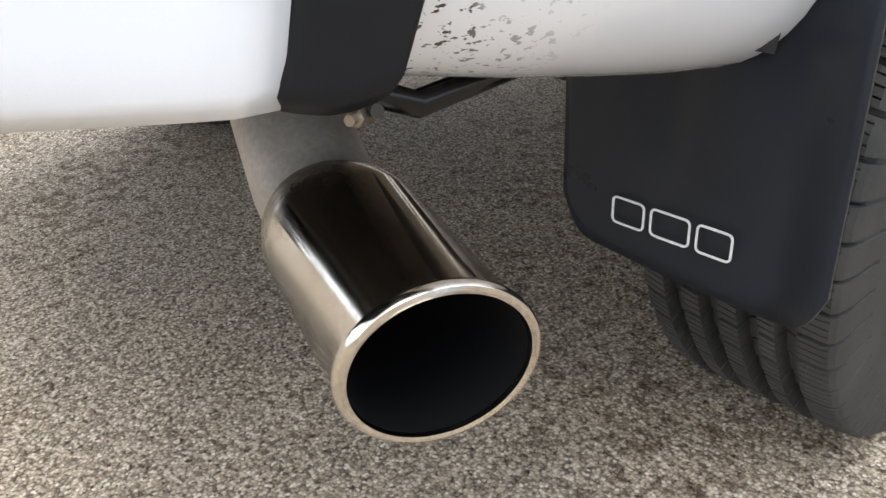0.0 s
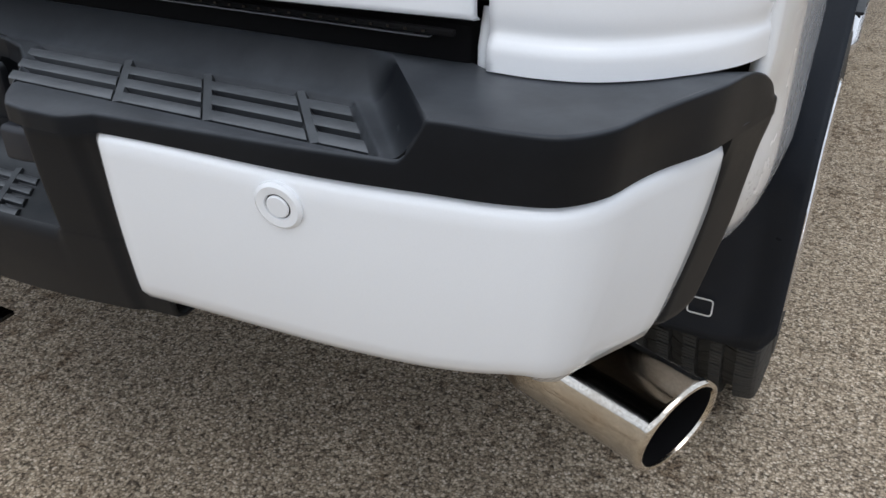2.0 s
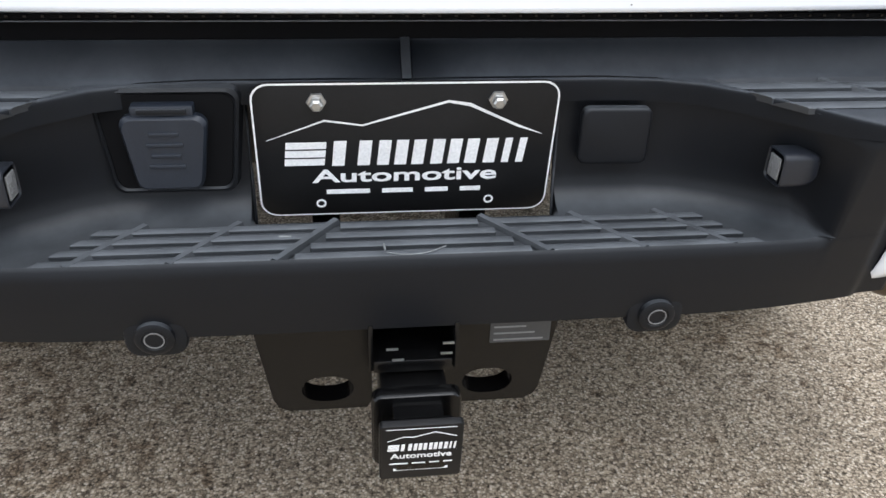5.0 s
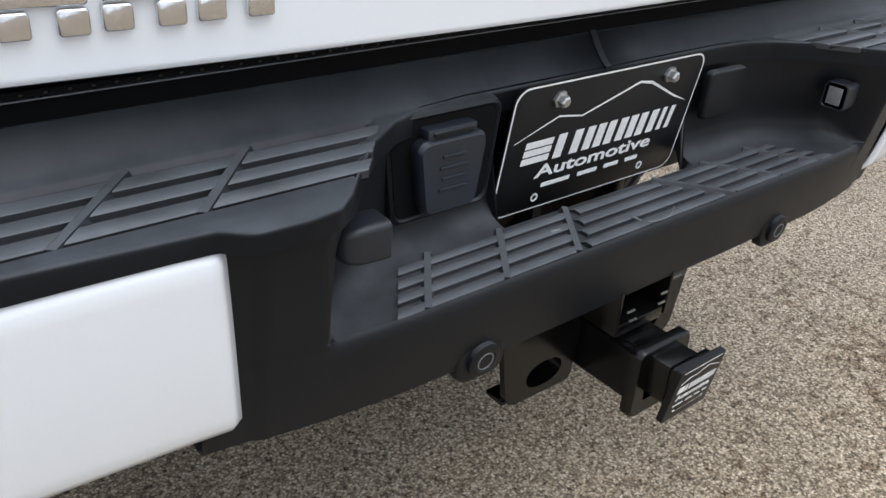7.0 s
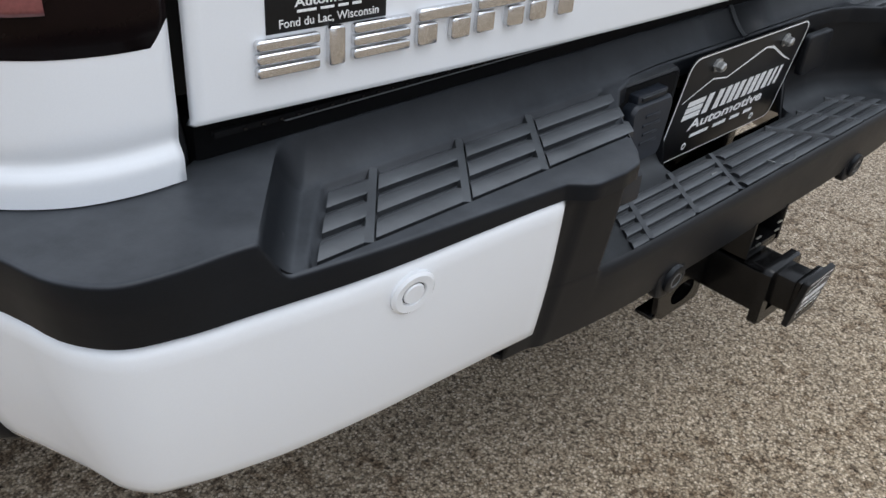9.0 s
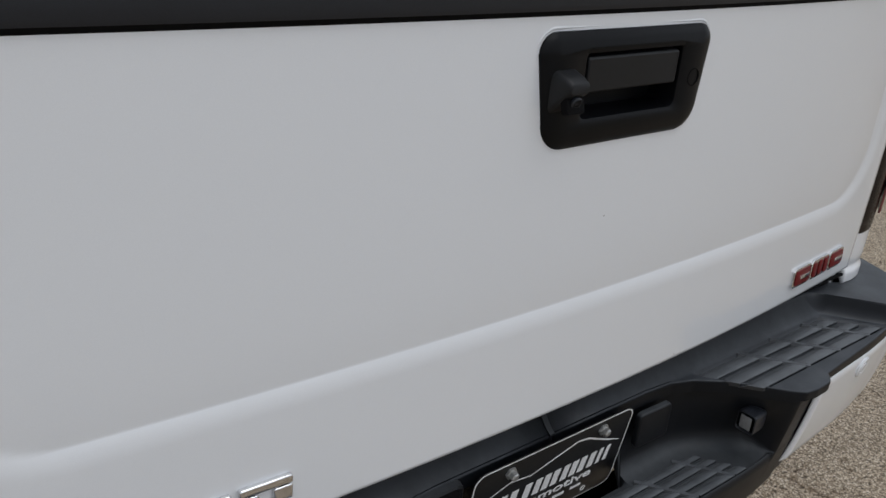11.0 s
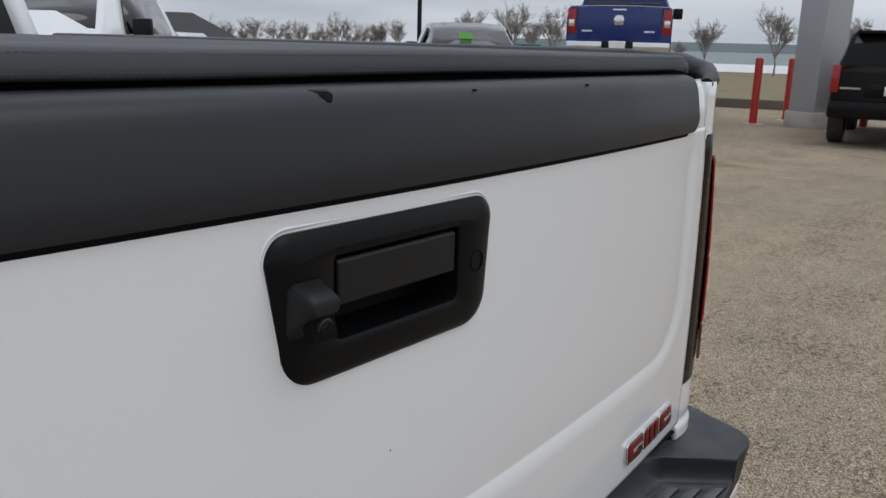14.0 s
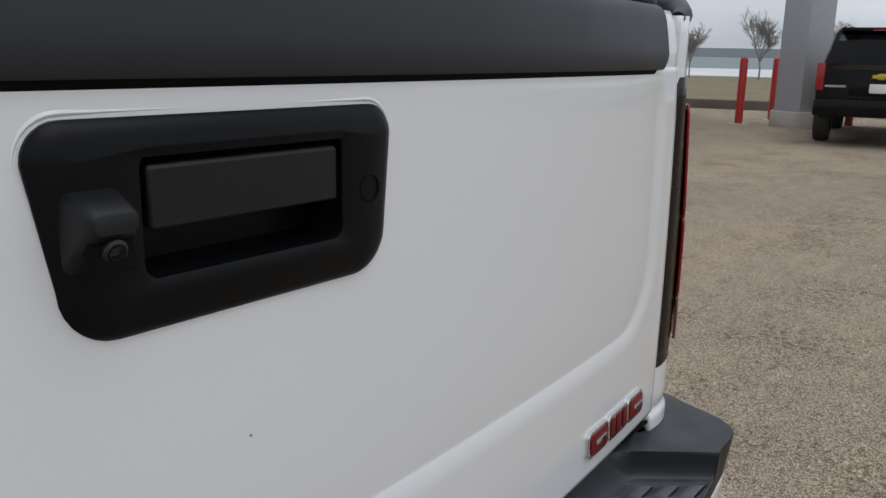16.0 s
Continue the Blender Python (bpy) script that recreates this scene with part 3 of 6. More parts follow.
def pad_half(side):
    """Upper step pad: its rows run slanted, along the crest of the outer wall."""
    inner = np.r_[0, 0.1, 0.2, np.linspace(0.255, 0.51, 52)]
    front = [Vector((x, float(np.interp(x, [p[0] for p in PAD_FRONT], [p[1] for p in PAD_FRONT])), 0)) for x in inner] + [Vector((*face(x, 0.83, 0.002).xy, 0)) for x in np.r_[np.linspace(0.514, 0.755, 70), np.linspace(0.757, 0.803, 24), np.linspace(0.808, 0.968, 44), np.linspace(0.970, 0.9848, 14)]]
    tail = [i for i, p in enumerate(front) if p.x > 0.7975]
    rows = []
    for i, p in enumerate(front):
        if i in tail:
            run = (i - tail[0]) / (len(tail) - 1) * PAD_RUN[-1]
            back = Vector((float(np.interp(run, PAD_RUN, PAD_OUT[:, 0])), float(np.interp(run, PAD_RUN, PAD_OUT[:, 1])), 0))
        else:
            back = Vector((p.x if p.x < 0.51 else 0.51 + (p.x - 0.51) * 0.584, -0.052, 0))
        row = []
        edge = 0.8265 + 0.005 * (1 - step01(0.52, 0.75, p.x))
        if p.x < 0.45:
            edge = 0.826 + 0.0055 * step01(0.38, 0.43, p.x)
        n = (Vector((p.x, -0.052, 0)) - p).normalized() if p.x < 0.78 else (back - p).normalized()
        end = min(max((p.x - 0.963) / 0.0218, 0.0), 1.0)
        drop = 0.034 * (1 - math.sqrt(1 - end * end))
        zt = pad_top(p.x, p.y) - drop
        flare = n * (-0.009 * step01(0.80, 0.88, p.x) * (1 - step01(0.945, 0.985, p.x)))
        sag = flare * 0.8 * step01(0.925, 0.952, p.x)
        row.append(p + n * 0.006 + sag + Vector((0, 0, edge)))
        row.append(p + sag + Vector((0, 0, edge)))
        row.append(p + sag + (flare - sag) * 0.6 + Vector((0, 0, (edge + zt) / 2)))
        p = p + flare
        for k in range(4):
            a = radians(30 * k)
            row.append(p + n * (0.0035 * (1 - math.cos(a))) + Vector((0, 0, zt - 0.0035 + 0.0035 * math.sin(a))))
        for k, level in enumerate(PAD_LEVELS):
            q = p + n * 0.0035
            if i in tail:
                f = (level + 0.21) / 0.158
            else:
                f = max((level - q.y) / (-0.052 - q.y), 0.0002 * (k + 1))
            q = q + (back - q) * f
            row.append(Vector((q.x, q.y, pad_top(q.x, q.y) - drop)))
        row.append(back + Vector((0, 0, pad_top(back.x, back.y) - 0.03 - drop)))
        rows.append([Vector((v.x * side, v.y, v.z)) for v in row])
    return sheet(rows)


for side in SIDES:
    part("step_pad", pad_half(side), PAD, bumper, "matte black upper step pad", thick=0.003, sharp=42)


def corner_panel(side):
    rows = []
    nz = 16
    for u in np.linspace(0, 1, 60):
        row = []
        top = 0.8265 + 0.009 * (1 - step01(0.05, 0.55, u))
        bot = 0.642 - 0.005 * step01(0.0, 0.55, u) + (0.014 * math.exp(-((u - 0.82) / 0.12) ** 2) - 0.008 * step01(0.84, 1, u) if side > 0 else 0.019 * step01(0.58, 0.90, u))
        e = min(1.0, max(0.0, (u - 0.962) / 0.038))
        top -= 0.011 * (1 - math.sqrt(1 - e * e))
        for k in range(nz + 1):
            v = k / nz
            z = bot + (top - bot) * v
            x0, x1 = 0.491 + 0.013 * v ** 0.8, 0.957 + 0.011 * v
            x = x0 + (x1 - x0) * u
            inset = 0.006 * (max(0, 1 - u / 0.02) ** 2 + max(0, (u - 0.98) / 0.02) ** 2) + 0.006 * max(0, (v - 0.93) / 0.07) ** 2 + (0.022 - 0.019 * step01(0.7, 1.0, u)) * max(0, 1 - v / 0.14) ** 2
            q = face(x, z, 0.003 + 0.004 * math.sin(math.pi * v) - inset)
            row.append(Vector((q.x * side, q.y, q.z)))
        rows.append(row)
    return sheet(rows)


def end_cap(side):
    """The bumper's end: a band down behind the corner panel, rounded at its top and bottom rear corners."""
    rows = []
    for u in np.linspace(0, 1, 26):
        row = []
        for k in range(27):
            v = k / 26
            xa, xb = 0.955 + 0.006 * step01(0, 0.5, v), 0.977 + 0.008 * min(1.0, v * 2.2)
            x = xa + (xb - xa) * u
            e = max(0.0, (u - 0.55) / 0.45)
            z0, z1 = 0.624 + 0.006 * (1 - step01(0.0, 0.5, u)) + 0.014 * (1 - math.sqrt(1 - e * e)), 0.8330
            edge = 0.006 * max(0, 1 - v / 0.05) ** 2 + (0.008 * max(0, 1 - u / 0.22) ** 2 + 0.004 * max(0, (u - 0.9) / 0.1) ** 2) * (1 - step01(0.72, 0.95, v))
            q = face(x, z0 + (z1 - z0) * v, 0.001 + (0.0004 + 0.0050 * (1 - step01(0.945, 0.985, x))) * step01(0.45, 0.95, v) - edge)
            row.append(Vector((q.x * side, q.y, q.z)))
        rows.append(row)
    return sheet(rows)


def band(side, xa, xb, za, zb, out, n=24, lean=0.0, nz=8):
    rows = []
    for u in np.linspace(0, 1, n):
        row = []
        for k in range(nz + 1):
            v = k / nz
            z = za + (zb - za) * v
            q = face(xa + (xb - xa) * u + lean * v, z, out)
            row.append(Vector((q.x * side, q.y, q.z)))
        rows.append(row)
    return sheet(rows)


for side in SIDES:
    part("corner_panel", corner_panel(side), PANEL, bumper, "white painted bumper corner panel", thick=0.003, sharp=60)
    part("corner_backing", band(side, 0.50, 0.955, 0.655, 0.84, -0.012), PLASTIC, bumper, thick=0.003)
    part("end_cap", end_cap(side), PLASTIC, bumper, "black bumper end", thick=0.02, sharp=60)


def disc(center, normal, profile, n=28):
    q = Vector(normal).to_track_quat("Z", "Y").to_matrix().to_4x4()
    return turned(profile, n, Matrix.Translation(center) @ q)


for side in SIDES:
    c = face(0.676 if side > 0 else 0.671, 0.797, 0.0060)
    k = c * 1
    k.x *= side
    nrm = Vector((0.09 * side, -1, -0.14))
    sensor = part("parking_sensor", disc(k, nrm, [(0.0208, -0.004), (0.0208, 0.001), (0.018, 0.003), (0.0118, 0.0025), (0.0110, 0.001), (0.0106, 0.001)], 36), PANEL, bumper, "white round parking sensor")
    part("sensor_face", disc(k, nrm, [(0.0098, -0.002), (0.0098, 0.002), (0.0088, 0.003), (0.0001, 0.003)], 32), PANEL, bumper)
    part("sensor_gap", disc(k, nrm, [(0.0107, 0.0012), (0.0097, 0.0012)], 32), PLASTIC, bumper)
    c = face(0.251, 0.634, 0.004)
    k = Vector((c.x * side, c.y, c.z - 0.002))
    part("sensor_housing", slab(rounded(-0.030, 0.030, -0.024, 0.020, 0.016), 0.012, 0.004, Matrix.Translation(k + Vector((0, 0.015, 0)))), PLASTIC, bumper)
    part("parking_sensor", disc(k, (0, -1, -0.1), [(0.019, -0.004), (0.019, 0.0015), (0.0165, 0.003), (0.012, 0.003), (0.0115, 0.002)], 32), PLASTIC, bumper, "black round parking sensor")
    part("sensor_ring", disc(k, (0, -1, -0.1), [(0.0098, 0.0020), (0.0098, 0.0032), (0.0086, 0.0032), (0.0086, 0.0020)], 32), worn("sensor_line", (0.16, 0.16, 0.16), 0.5, (0.1, 0.1, 0.1), 0.2, relief=0), bumper)
    part("sensor_face", disc(k, (0, -1, -0.1), [(0.0115, 0.001), (0.0115, 0.0024), (0.0001, 0.0024)], 32), PLASTIC, bumper)


def slat(x0, x1, ya, yb, z, shear, h=0.0065, flat=0.007):
    """One tread slat: it rises towards the rear edge to a flat ridge, with slanted ends."""
    bm = bmesh.new()
    prof = ((ya, -0.001), (yb + flat + 0.001, h * 0.92), (yb + flat - 0.001, h), (yb + 0.0012, h), (yb, h * 0.85), (yb - 0.0005, -0.001))
    ends = [[bm.verts.new((x + shear * (ya - y), y, z + dz)) for y, dz in prof] for x in (x0, x1)]
    for k in range(len(prof) - 1):
        bm.faces.new((ends[0][k], ends[0][k + 1], ends[1][k + 1], ends[1][k]))
    bm.faces.new(ends[0])
    bm.faces.new(ends[1][::-1])
    return bm


def rib(xa, ya, xb, yb, z, w=0.006, h=0.005):
    d = Vector((xb - xa, yb - ya, 0)).normalized()
    n = Vector((-d.y, d.x, 0)) * w / 2
    bm = bmesh.new()
    a, b = Vector((xa, ya, z)), Vector((xb, yb, z))
    rows = [[p - n * 1.5, p - n * 0.8 + Vector((0, 0, h)), p + n * 0.8 + Vector((0, 0, h)), p + n * 1.5] for p in (a, b)]
    vs = [[bm.verts.new(p) for p in r] for r in rows]
    for k in range(3):
        bm.faces.new((vs[0][k], vs[0][k + 1], vs[1][k + 1], vs[1][k]))
    bm.faces.new(vs[0])
    bm.faces.new(vs[1][::-1])
    return bm


SHEAR = 0.86
for side in SIDES:
    for row in range(3):
        ya, yb = -0.112 - 0.0283 * row, -0.112 - 0.0283 * (row + 1)
        s = SHEAR * (-0.112 - ya)
        start = (0.316, 0.339, 0.362)[row]
        cuts = [start, 0.430, 0.526, 0.627, 0.679]
        for a, b in zip(cuts, cuts[1:]):
            x0, x1 = (a + s + 0.0055 if a != start else 0.303 + 0.80 * (-0.112 - ya)), (b + s if b != cuts[-1] else b + s * 1.02) - 0.005
            if x1 - x0 > 0.03:
                b_ = slat(x0, x1, ya, yb, 0.8426, SHEAR, 0.0056, 0.016)
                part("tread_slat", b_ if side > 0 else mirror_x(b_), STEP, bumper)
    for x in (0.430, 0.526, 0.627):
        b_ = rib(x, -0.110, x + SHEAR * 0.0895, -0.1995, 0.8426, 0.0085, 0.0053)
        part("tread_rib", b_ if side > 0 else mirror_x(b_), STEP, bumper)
    for row in range(4):
        ya, yb = -0.137 - 0.0194 * row, -0.137 - 0.0194 * (row + 1)
        s = 0.75 * (-0.137 - ya)
        cuts = [0.0, 0.074, 0.170, 0.262, 0.300 + 0.014 * row]
        for i, (a, b) in enumerate(zip(cuts, cuts[1:])):
            x0, x1 = (a + (s if i else 0.0)) + (0.004 if i else 0.0), b + (s if i < 3 else 0.0) - 0.004
            if x1 - x0 > 0.012:
                b_ = slat(x0, x1, ya, yb, 0.7085, 0.75 if i else 0.0, 0.0052, 0.009)
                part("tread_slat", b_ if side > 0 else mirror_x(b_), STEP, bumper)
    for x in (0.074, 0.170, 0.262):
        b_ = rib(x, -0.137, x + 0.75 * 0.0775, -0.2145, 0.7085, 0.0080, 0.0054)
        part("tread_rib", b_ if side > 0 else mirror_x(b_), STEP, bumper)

# Scuffs on the lower step.
SCUFF = worn("pale_scuff", (0.22, 0.23, 0.23), 0.6, (0.12, 0.12, 0.12), 0.6, fine=300, big=60, relief=0)
part("scuff", tube([(x, y, 0.7154) for x, y in along([(-0.027, -0.212), (-0.012, -0.2165), (0.008, -0.2155), (0.031, -0.203)], 14)], 0.0006, 6), SCUFF, bumper)
part("scuff", tube([(-0.029, -0.194, 0.7145), (-0.0285, -0.206, 0.7150)], 0.0011, 6), SCUFF, bumper)
part("scuff", tube([(-0.13, -0.172, 0.7142), (-0.118, -0.173, 0.7142)], 0.0012, 6), SCUFF, bumper)

LAMP_GLASS = worn("cloudy_lamp_lens", (0.20, 0.20, 0.20), 0.25, (0.12, 0.12, 0.12), 0.5, big=60, relief=0)
# Joint in the upper rail, plate lamps, socket cover, trailer plug.
part("rail_clip", sheet([[Vector((x, y, pad_top(0.0, y) + dz)) for y in np.linspace(-0.1068, -0.054, 20)] for x, dz in ((-0.0056, -0.001), (-0.0046, 0.0018), (0.0046, 0.0018), (0.0056, -0.001))]), PLASTIC, bumper, "black strap over the joint of the two pads")
for side in SIDES:
    c = Vector((0.375 * side, -0.189, 0.786))
    b = ring_loft([[(x, (y - 0.002) * k, z * k) for y, z in rounded(-0.016, 0.016, -0.0175, 0.0175, 0.006)] for x, k in ((-0.0185, 0.86), (-0.020, 0.93), (-0.019, 1.0), (0.0, 1.0), (0.010, 0.95), (0.018, 0.82), (0.023, 0.62), (0.026, 0.3))], cap_last=True)
    m = Matrix.Translation(c) @ Matrix.Rotation(radians(2 if side > 0 else -2), 4, "Z")
    if side < 0:
        mirror_x(b)
    bmesh.ops.transform(b, verts=b.verts, matrix=m)
    part("plate_lamp", b, TRIM, bumper, "small black plate lamp housing")
    b = box(-0.0206, -0.0184, -0.0115, 0.0075, -0.0115, 0.0115, 0.001)
    if side < 0:
        mirror_x(b)
    bmesh.ops.transform(b, verts=b.verts, matrix=m)
    part("plate_lamp_lens", b, LAMP_GLASS, bumper, "cloudy grey lamp lens")
part("socket_cover", slab(rounded(0.178, 0.252, 0.760, 0.822, 0.009), 0.010, 0.004, Matrix.Translation((0, -0.107, 0)) @ Matrix.Rotation(radians(-1.5), 4, "Z"), 3), PLASTIC, bumper, "square black blank cover")
def pocket_loop(y, grow):
    return [(-0.229 + (x + 0.229) * (0.86 + 0.14 * step01(0.74, 0.84, z)), y, z) for x, z in rounded(-0.297 - grow, -0.166 + grow, 0.742 - grow, 0.842 + grow, 0.012, 6)]


# Flat black sheet before the wall paints the shade of a pocket.
part("pocket_shade", ring_loft([pocket_loop(-0.1130, 0.0), pocket_loop(-0.1155, -0.002)], cap_last=True), INNER, bumper, "flat black sheet painted as the shaded pocket behind the plug")
part("pocket_rim", ring_loft([pocket_loop(-0.098, 0.007), pocket_loop(-0.1150, 0.004), pocket_loop(-0.1172, 0.001), pocket_loop(-0.1150, -0.001)]), PLASTIC, bumper, "moulded rim round the plug pocket")


def plug_loop(y, grow=0.0, low=0.748):
    """Outline of the trailer plug: wide at the top, drawn in below."""
    return [(-0.233 + (x + 0.233) * (0.78 + 0.22 * step01(0.745, 0.815, z)), y, z) for x, z in rounded(-0.2735 - grow, -0.1925 + grow, low - grow, 0.824 + grow, 0.010, 6)]


socket = part("trailer_socket", ring_loft([plug_loop(-0.108, -0.004, 0.752), plug_loop(-0.121), plug_loop(-0.129), plug_loop(-0.133, -0.003)], cap_last=True), PLUG, bumper, "grey-blue trailer wiring socket with a flip lid")
part("socket_hinge", box(-0.262, -0.204, -0.129, -0.114, 0.822, 0.8335, 0.002), PLUG, bumper)
part("hinge_pin", box(-0.256, -0.210, -0.1315, -0.127, 0.826, 0.831, 0.001), PLASTIC, bumper)
for k in range(4):
    part("socket_rib", box(-0.250 + 0.003 * (k % 2), -0.216 - 0.003 * (k % 2), -0.1345, -0.1322, 0.772 + 0.011 * k, 0.776 + 0.011 * k, 0.0008), PLUG, bumper, "raised rib of moulded print")

# Frame and cross member behind and under the bumper.
part("cross_member", box(-0.80, 0.80, 0.32, 0.40, 0.57, 0.70, 0.01), UNDER, truck)
for side in SIDES:
    part("bumper_bracket", box(side * 0.42, side * 0.47, -0.16, 0.10, 0.60, 0.80, 0.006), UNDER, truck)
    part("frame_rail", box(side * 0.40, side * 0.50, 0.10, 5.2, 0.55, 0.70, 0.01), UNDER, truck)
part("underfloor", box(-0.86, 0.86, 0.02, 5.3, 0.78, 0.84), UNDER, truck)

# ---- license plate ----
PLATE_AT = Matrix.Translation((0, -0.1120, 0.7775)) @ Matrix.Rotation(radians(8.6), 4, "X")
plate = part("license_plate", slab(rounded(-0.1525, 0.1525, -0.0785, 0.0775, 0.018), 0.0016, 0.0005, PLATE_AT), PLATE, truck, "black dealer plate with white print")
ON_PLATE = PLATE_AT @ Matrix.Translation((0, -0.0016, 0))
outer, inner = rounded(-0.1515, 0.1515, -0.0775, 0.0765, 0.0175), rounded(-0.1497, 0.1497, -0.0759, 0.0747, 0.0160)
rim_bm = ring_loft([[ON_PLATE @ Vector((x, 0.0004, z)) for x, z in outer], [ON_PLATE @ Vector((x, -0.0004, z)) for x, z in outer], [ON_PLATE @ Vector((x, -0.0004, z)) for x, z in inner]])
part("plate_border", rim_bm, WHITE_INK, plate)
part("print_block", strips(strokes(*BANNER, -0.124, 0.121, -0.0165, 0.0125, 0.003), 0.0004, ON_PLATE), WHITE_INK, plate, "white block print")
part("print_line", moved(fitted("Automotive", -0.097, 0.095, -0.037, -0.021), ON_PLATE), WHITE_INK, plate)
part("print_block", strips(letters([1.75, 1.25, 0.95, 0.85], -0.083, 0.079, -0.052, -0.045, 1, gap=0.5), 0.0004, ON_PLATE), WHITE_INK, plate)
part("print_line", strips(line_quads([(-0.140, 0.014), (-0.082, 0.036), (-0.045, 0.030), (0.040, 0.0555), (0.062, 0.0515), (0.112, 0.027), (0.138, 0.017)], [0.0004, 0.002, 0.0018, 0.0026, 0.0036, 0.0028, 0.0004]), 0.0004, ON_PLATE), WHITE_INK, plate, "white ridge line")
for x in (-0.0889, 0.0889):
    b = turned([(0.0095, 0.0), (0.0095, 0.003), (0.0066, 0.0035), (0.0066, 0.010), (0.0045, 0.0118), (0.0001, 0.0118)], 6, ON_PLATE @ Matrix.Translation((x, 0, 0.0575)) @ Matrix.Rotation(radians(90), 4, "X"))
    part("plate_bolt", b, ZINC, plate, "zinc plate bolt")
    b = turned([(0.0052, 0.0), (0.0052, 0.0006), (0.0034, 0.0006), (0.0034, 0.0)], 16, ON_PLATE @ Matrix.Translation((x, 0, -0.063)) @ Matrix.Rotation(radians(90), 4, "X"))
    part("plate_eyelet", b, WHITE_INK, plate)
part("plate_bracket", box(-0.12, 0.12, -0.100, -0.055, 0.80, 0.845, 0.003), DARK, truck)
for x in (-0.10, 0.06):
    part("bracket_arm", box(x, x + 0.03, -0.09, 0.02, 0.60, 0.80, 0.003), DARK, truck)

# ---- tow hitch ----
hitch = part("hitch_receiver", box(-0.42, 0.42, -0.10, -0.02, 0.545, 0.615, 0.012), DARK, truck, "black steel tow hitch receiver")


def chain_plate(side):
    c, n = Vector((0.0905, 0, 0.509)), 32
    ring, out = [], []
    poly = [(0.041, 0.64), (0.041, 0.480), (0.138, 0.480), (0.150, 0.490), (0.168, 0.60), (0.168, 0.64)]
    for k in range(n):
        a = 2 * math.pi * k / n
        d = Vector((math.cos(a), 0, math.sin(a)))
        ring.append(Vector((c.x + 0.029 * (abs(d.x) ** 0.8) * (1 if d.x > 0 else -1), 0, c.z + 0.0175 * d.z)))
        best = None
        for (xa, za), (xb, zb) in zip(poly, poly[1:] + poly[:1]):
            ex, ez = xb - xa, zb - za
            det = d.x * -ez + ex * d.z
            if abs(det) < 1e-9:
                continue
            t = ((xa - c.x) * -ez + ex * (za - c.z)) / det
            u = (d.x * (za - c.z) - (xa - c.x) * d.z) / det
            if t > 0 and -1e-6 <= u <= 1 + 1e-6:
                best = t if best is None else min(best, t)
        out.append(c + d * best)
    y0, y1 = -0.150, -0.158
    lp = lambda pts, y: [(p.x * side, y, p.z) for p in pts]
    return ring_loft([lp(out, y0), lp(out, y1), lp(ring, y1), lp(ring, y0 + 0.02)])


for side in SIDES:
    part("chain_plate", chain_plate(side), DARK, hitch, "black plate with an oval chain hole")
    part("bottom_flange", box(side * 0.046, side * 0.148, -0.151, -0.122, 0.4785, 0.4850, 0.002), DARK, hitch)
    part("side_cheek", box(side * 0.0415, side * 0.0465, -0.214, -0.06, 0.575, 0.632, 0.001), DARK, hitch)
    # Thin black patch painted as the shade inside a slot.
    part("slot_shadow", box(side * 0.062, side * 0.074, -0.1592, -0.158, 0.602, 0.628), INNER, hitch)
DROP = 0.012
mouth = [[(x, z - DROP) for x, z in ring] for ring in (rounded(-0.0345, 0.0345, 0.506, 0.575, 0.006), rounded(-0.0455, 0.0455, 0.4935, 0.5860, 0.010), rounded(-0.0265, 0.0265, 0.514, 0.567, 0.004), rounded(-0.0435, 0.0435, 0.4955, 0.5840, 0.009))]
loop = lambda pts, y: [(x, y, z) for x, z in pts]
part("receiver_tube", ring_loft([loop(mouth[0], -0.02), loop(mouth[0], -0.2385), loop(mouth[1], -0.2395), loop(mouth[1], -0.251), loop(mouth[3], -0.254), loop(mouth[2], -0.254), loop(mouth[2], -0.10)]), DARK, hitch, "square black receiver tube with a collar")
sticker = part("warning_sticker", box(0.090, 0.158, -0.1592, -0.158, 0.563, 0.612), worn("grey_sticker", (0.05, 0.05, 0.05), 0.5, (0.1, 0.1, 0.1), 0.3), hitch, "dark sticker with grey print")
for k in range(5):
    part("sticker_line", box(0.094, 0.150 - 0.010 * (k % 3), -0.1598, -0.1591, 0.566 + 0.0085 * k, 0.568 + 0.0085 * k), worn("grey_ink", (0.25, 0.25, 0.25), 0.5, (0.15, 0.15, 0.15), 0.4, relief=0), hitch)
for x, z in ((-0.028, 0.600), (0.028, 0.592), (0.030, 0.605), (-0.022, 0.586)):
    part("worn_spot", box(x, x + 0.012, -0.2135, -0.2118, z, z + 0.002, 0.0), ZINC, hitch)
part("tube_cap", box(-0.0418, 0.0418, -0.2125, -0.06, 0.570, 0.586, 0.003), DARK, hitch)
part("mouth_back", box(-0.0415, 0.0415, -0.12, -0.115, 0.57, 0.64), DARK, hitch)

cover = thing("hitch_cover", "square black plastic hitch cover with white print, plugged into the receiver", "hitch cover", at=(0, -0.296, 0.540))
part("plug", box(-0.0255, 0.0255, 0.0, 0.15, -0.026, 0.0255, 0.003), DARK, cover)
tilt = Matrix.Rotation(radians(8), 4, "X")
part("plug_flange", box(-0.033, 0.033, 0.004, 0.014, -0.033, 0.032, 0.003), DARK, cover)
part("face_plate", slab(rounded(-0.0405, 0.0405, -0.0395, 0.0395, 0.004), 0.008, 0.0015, tilt @ Matrix.Translation((0, 0.006, 0))), PLATE, cover)
ON_COVER = tilt @ Matrix.Translation((0, -0.002, 0))
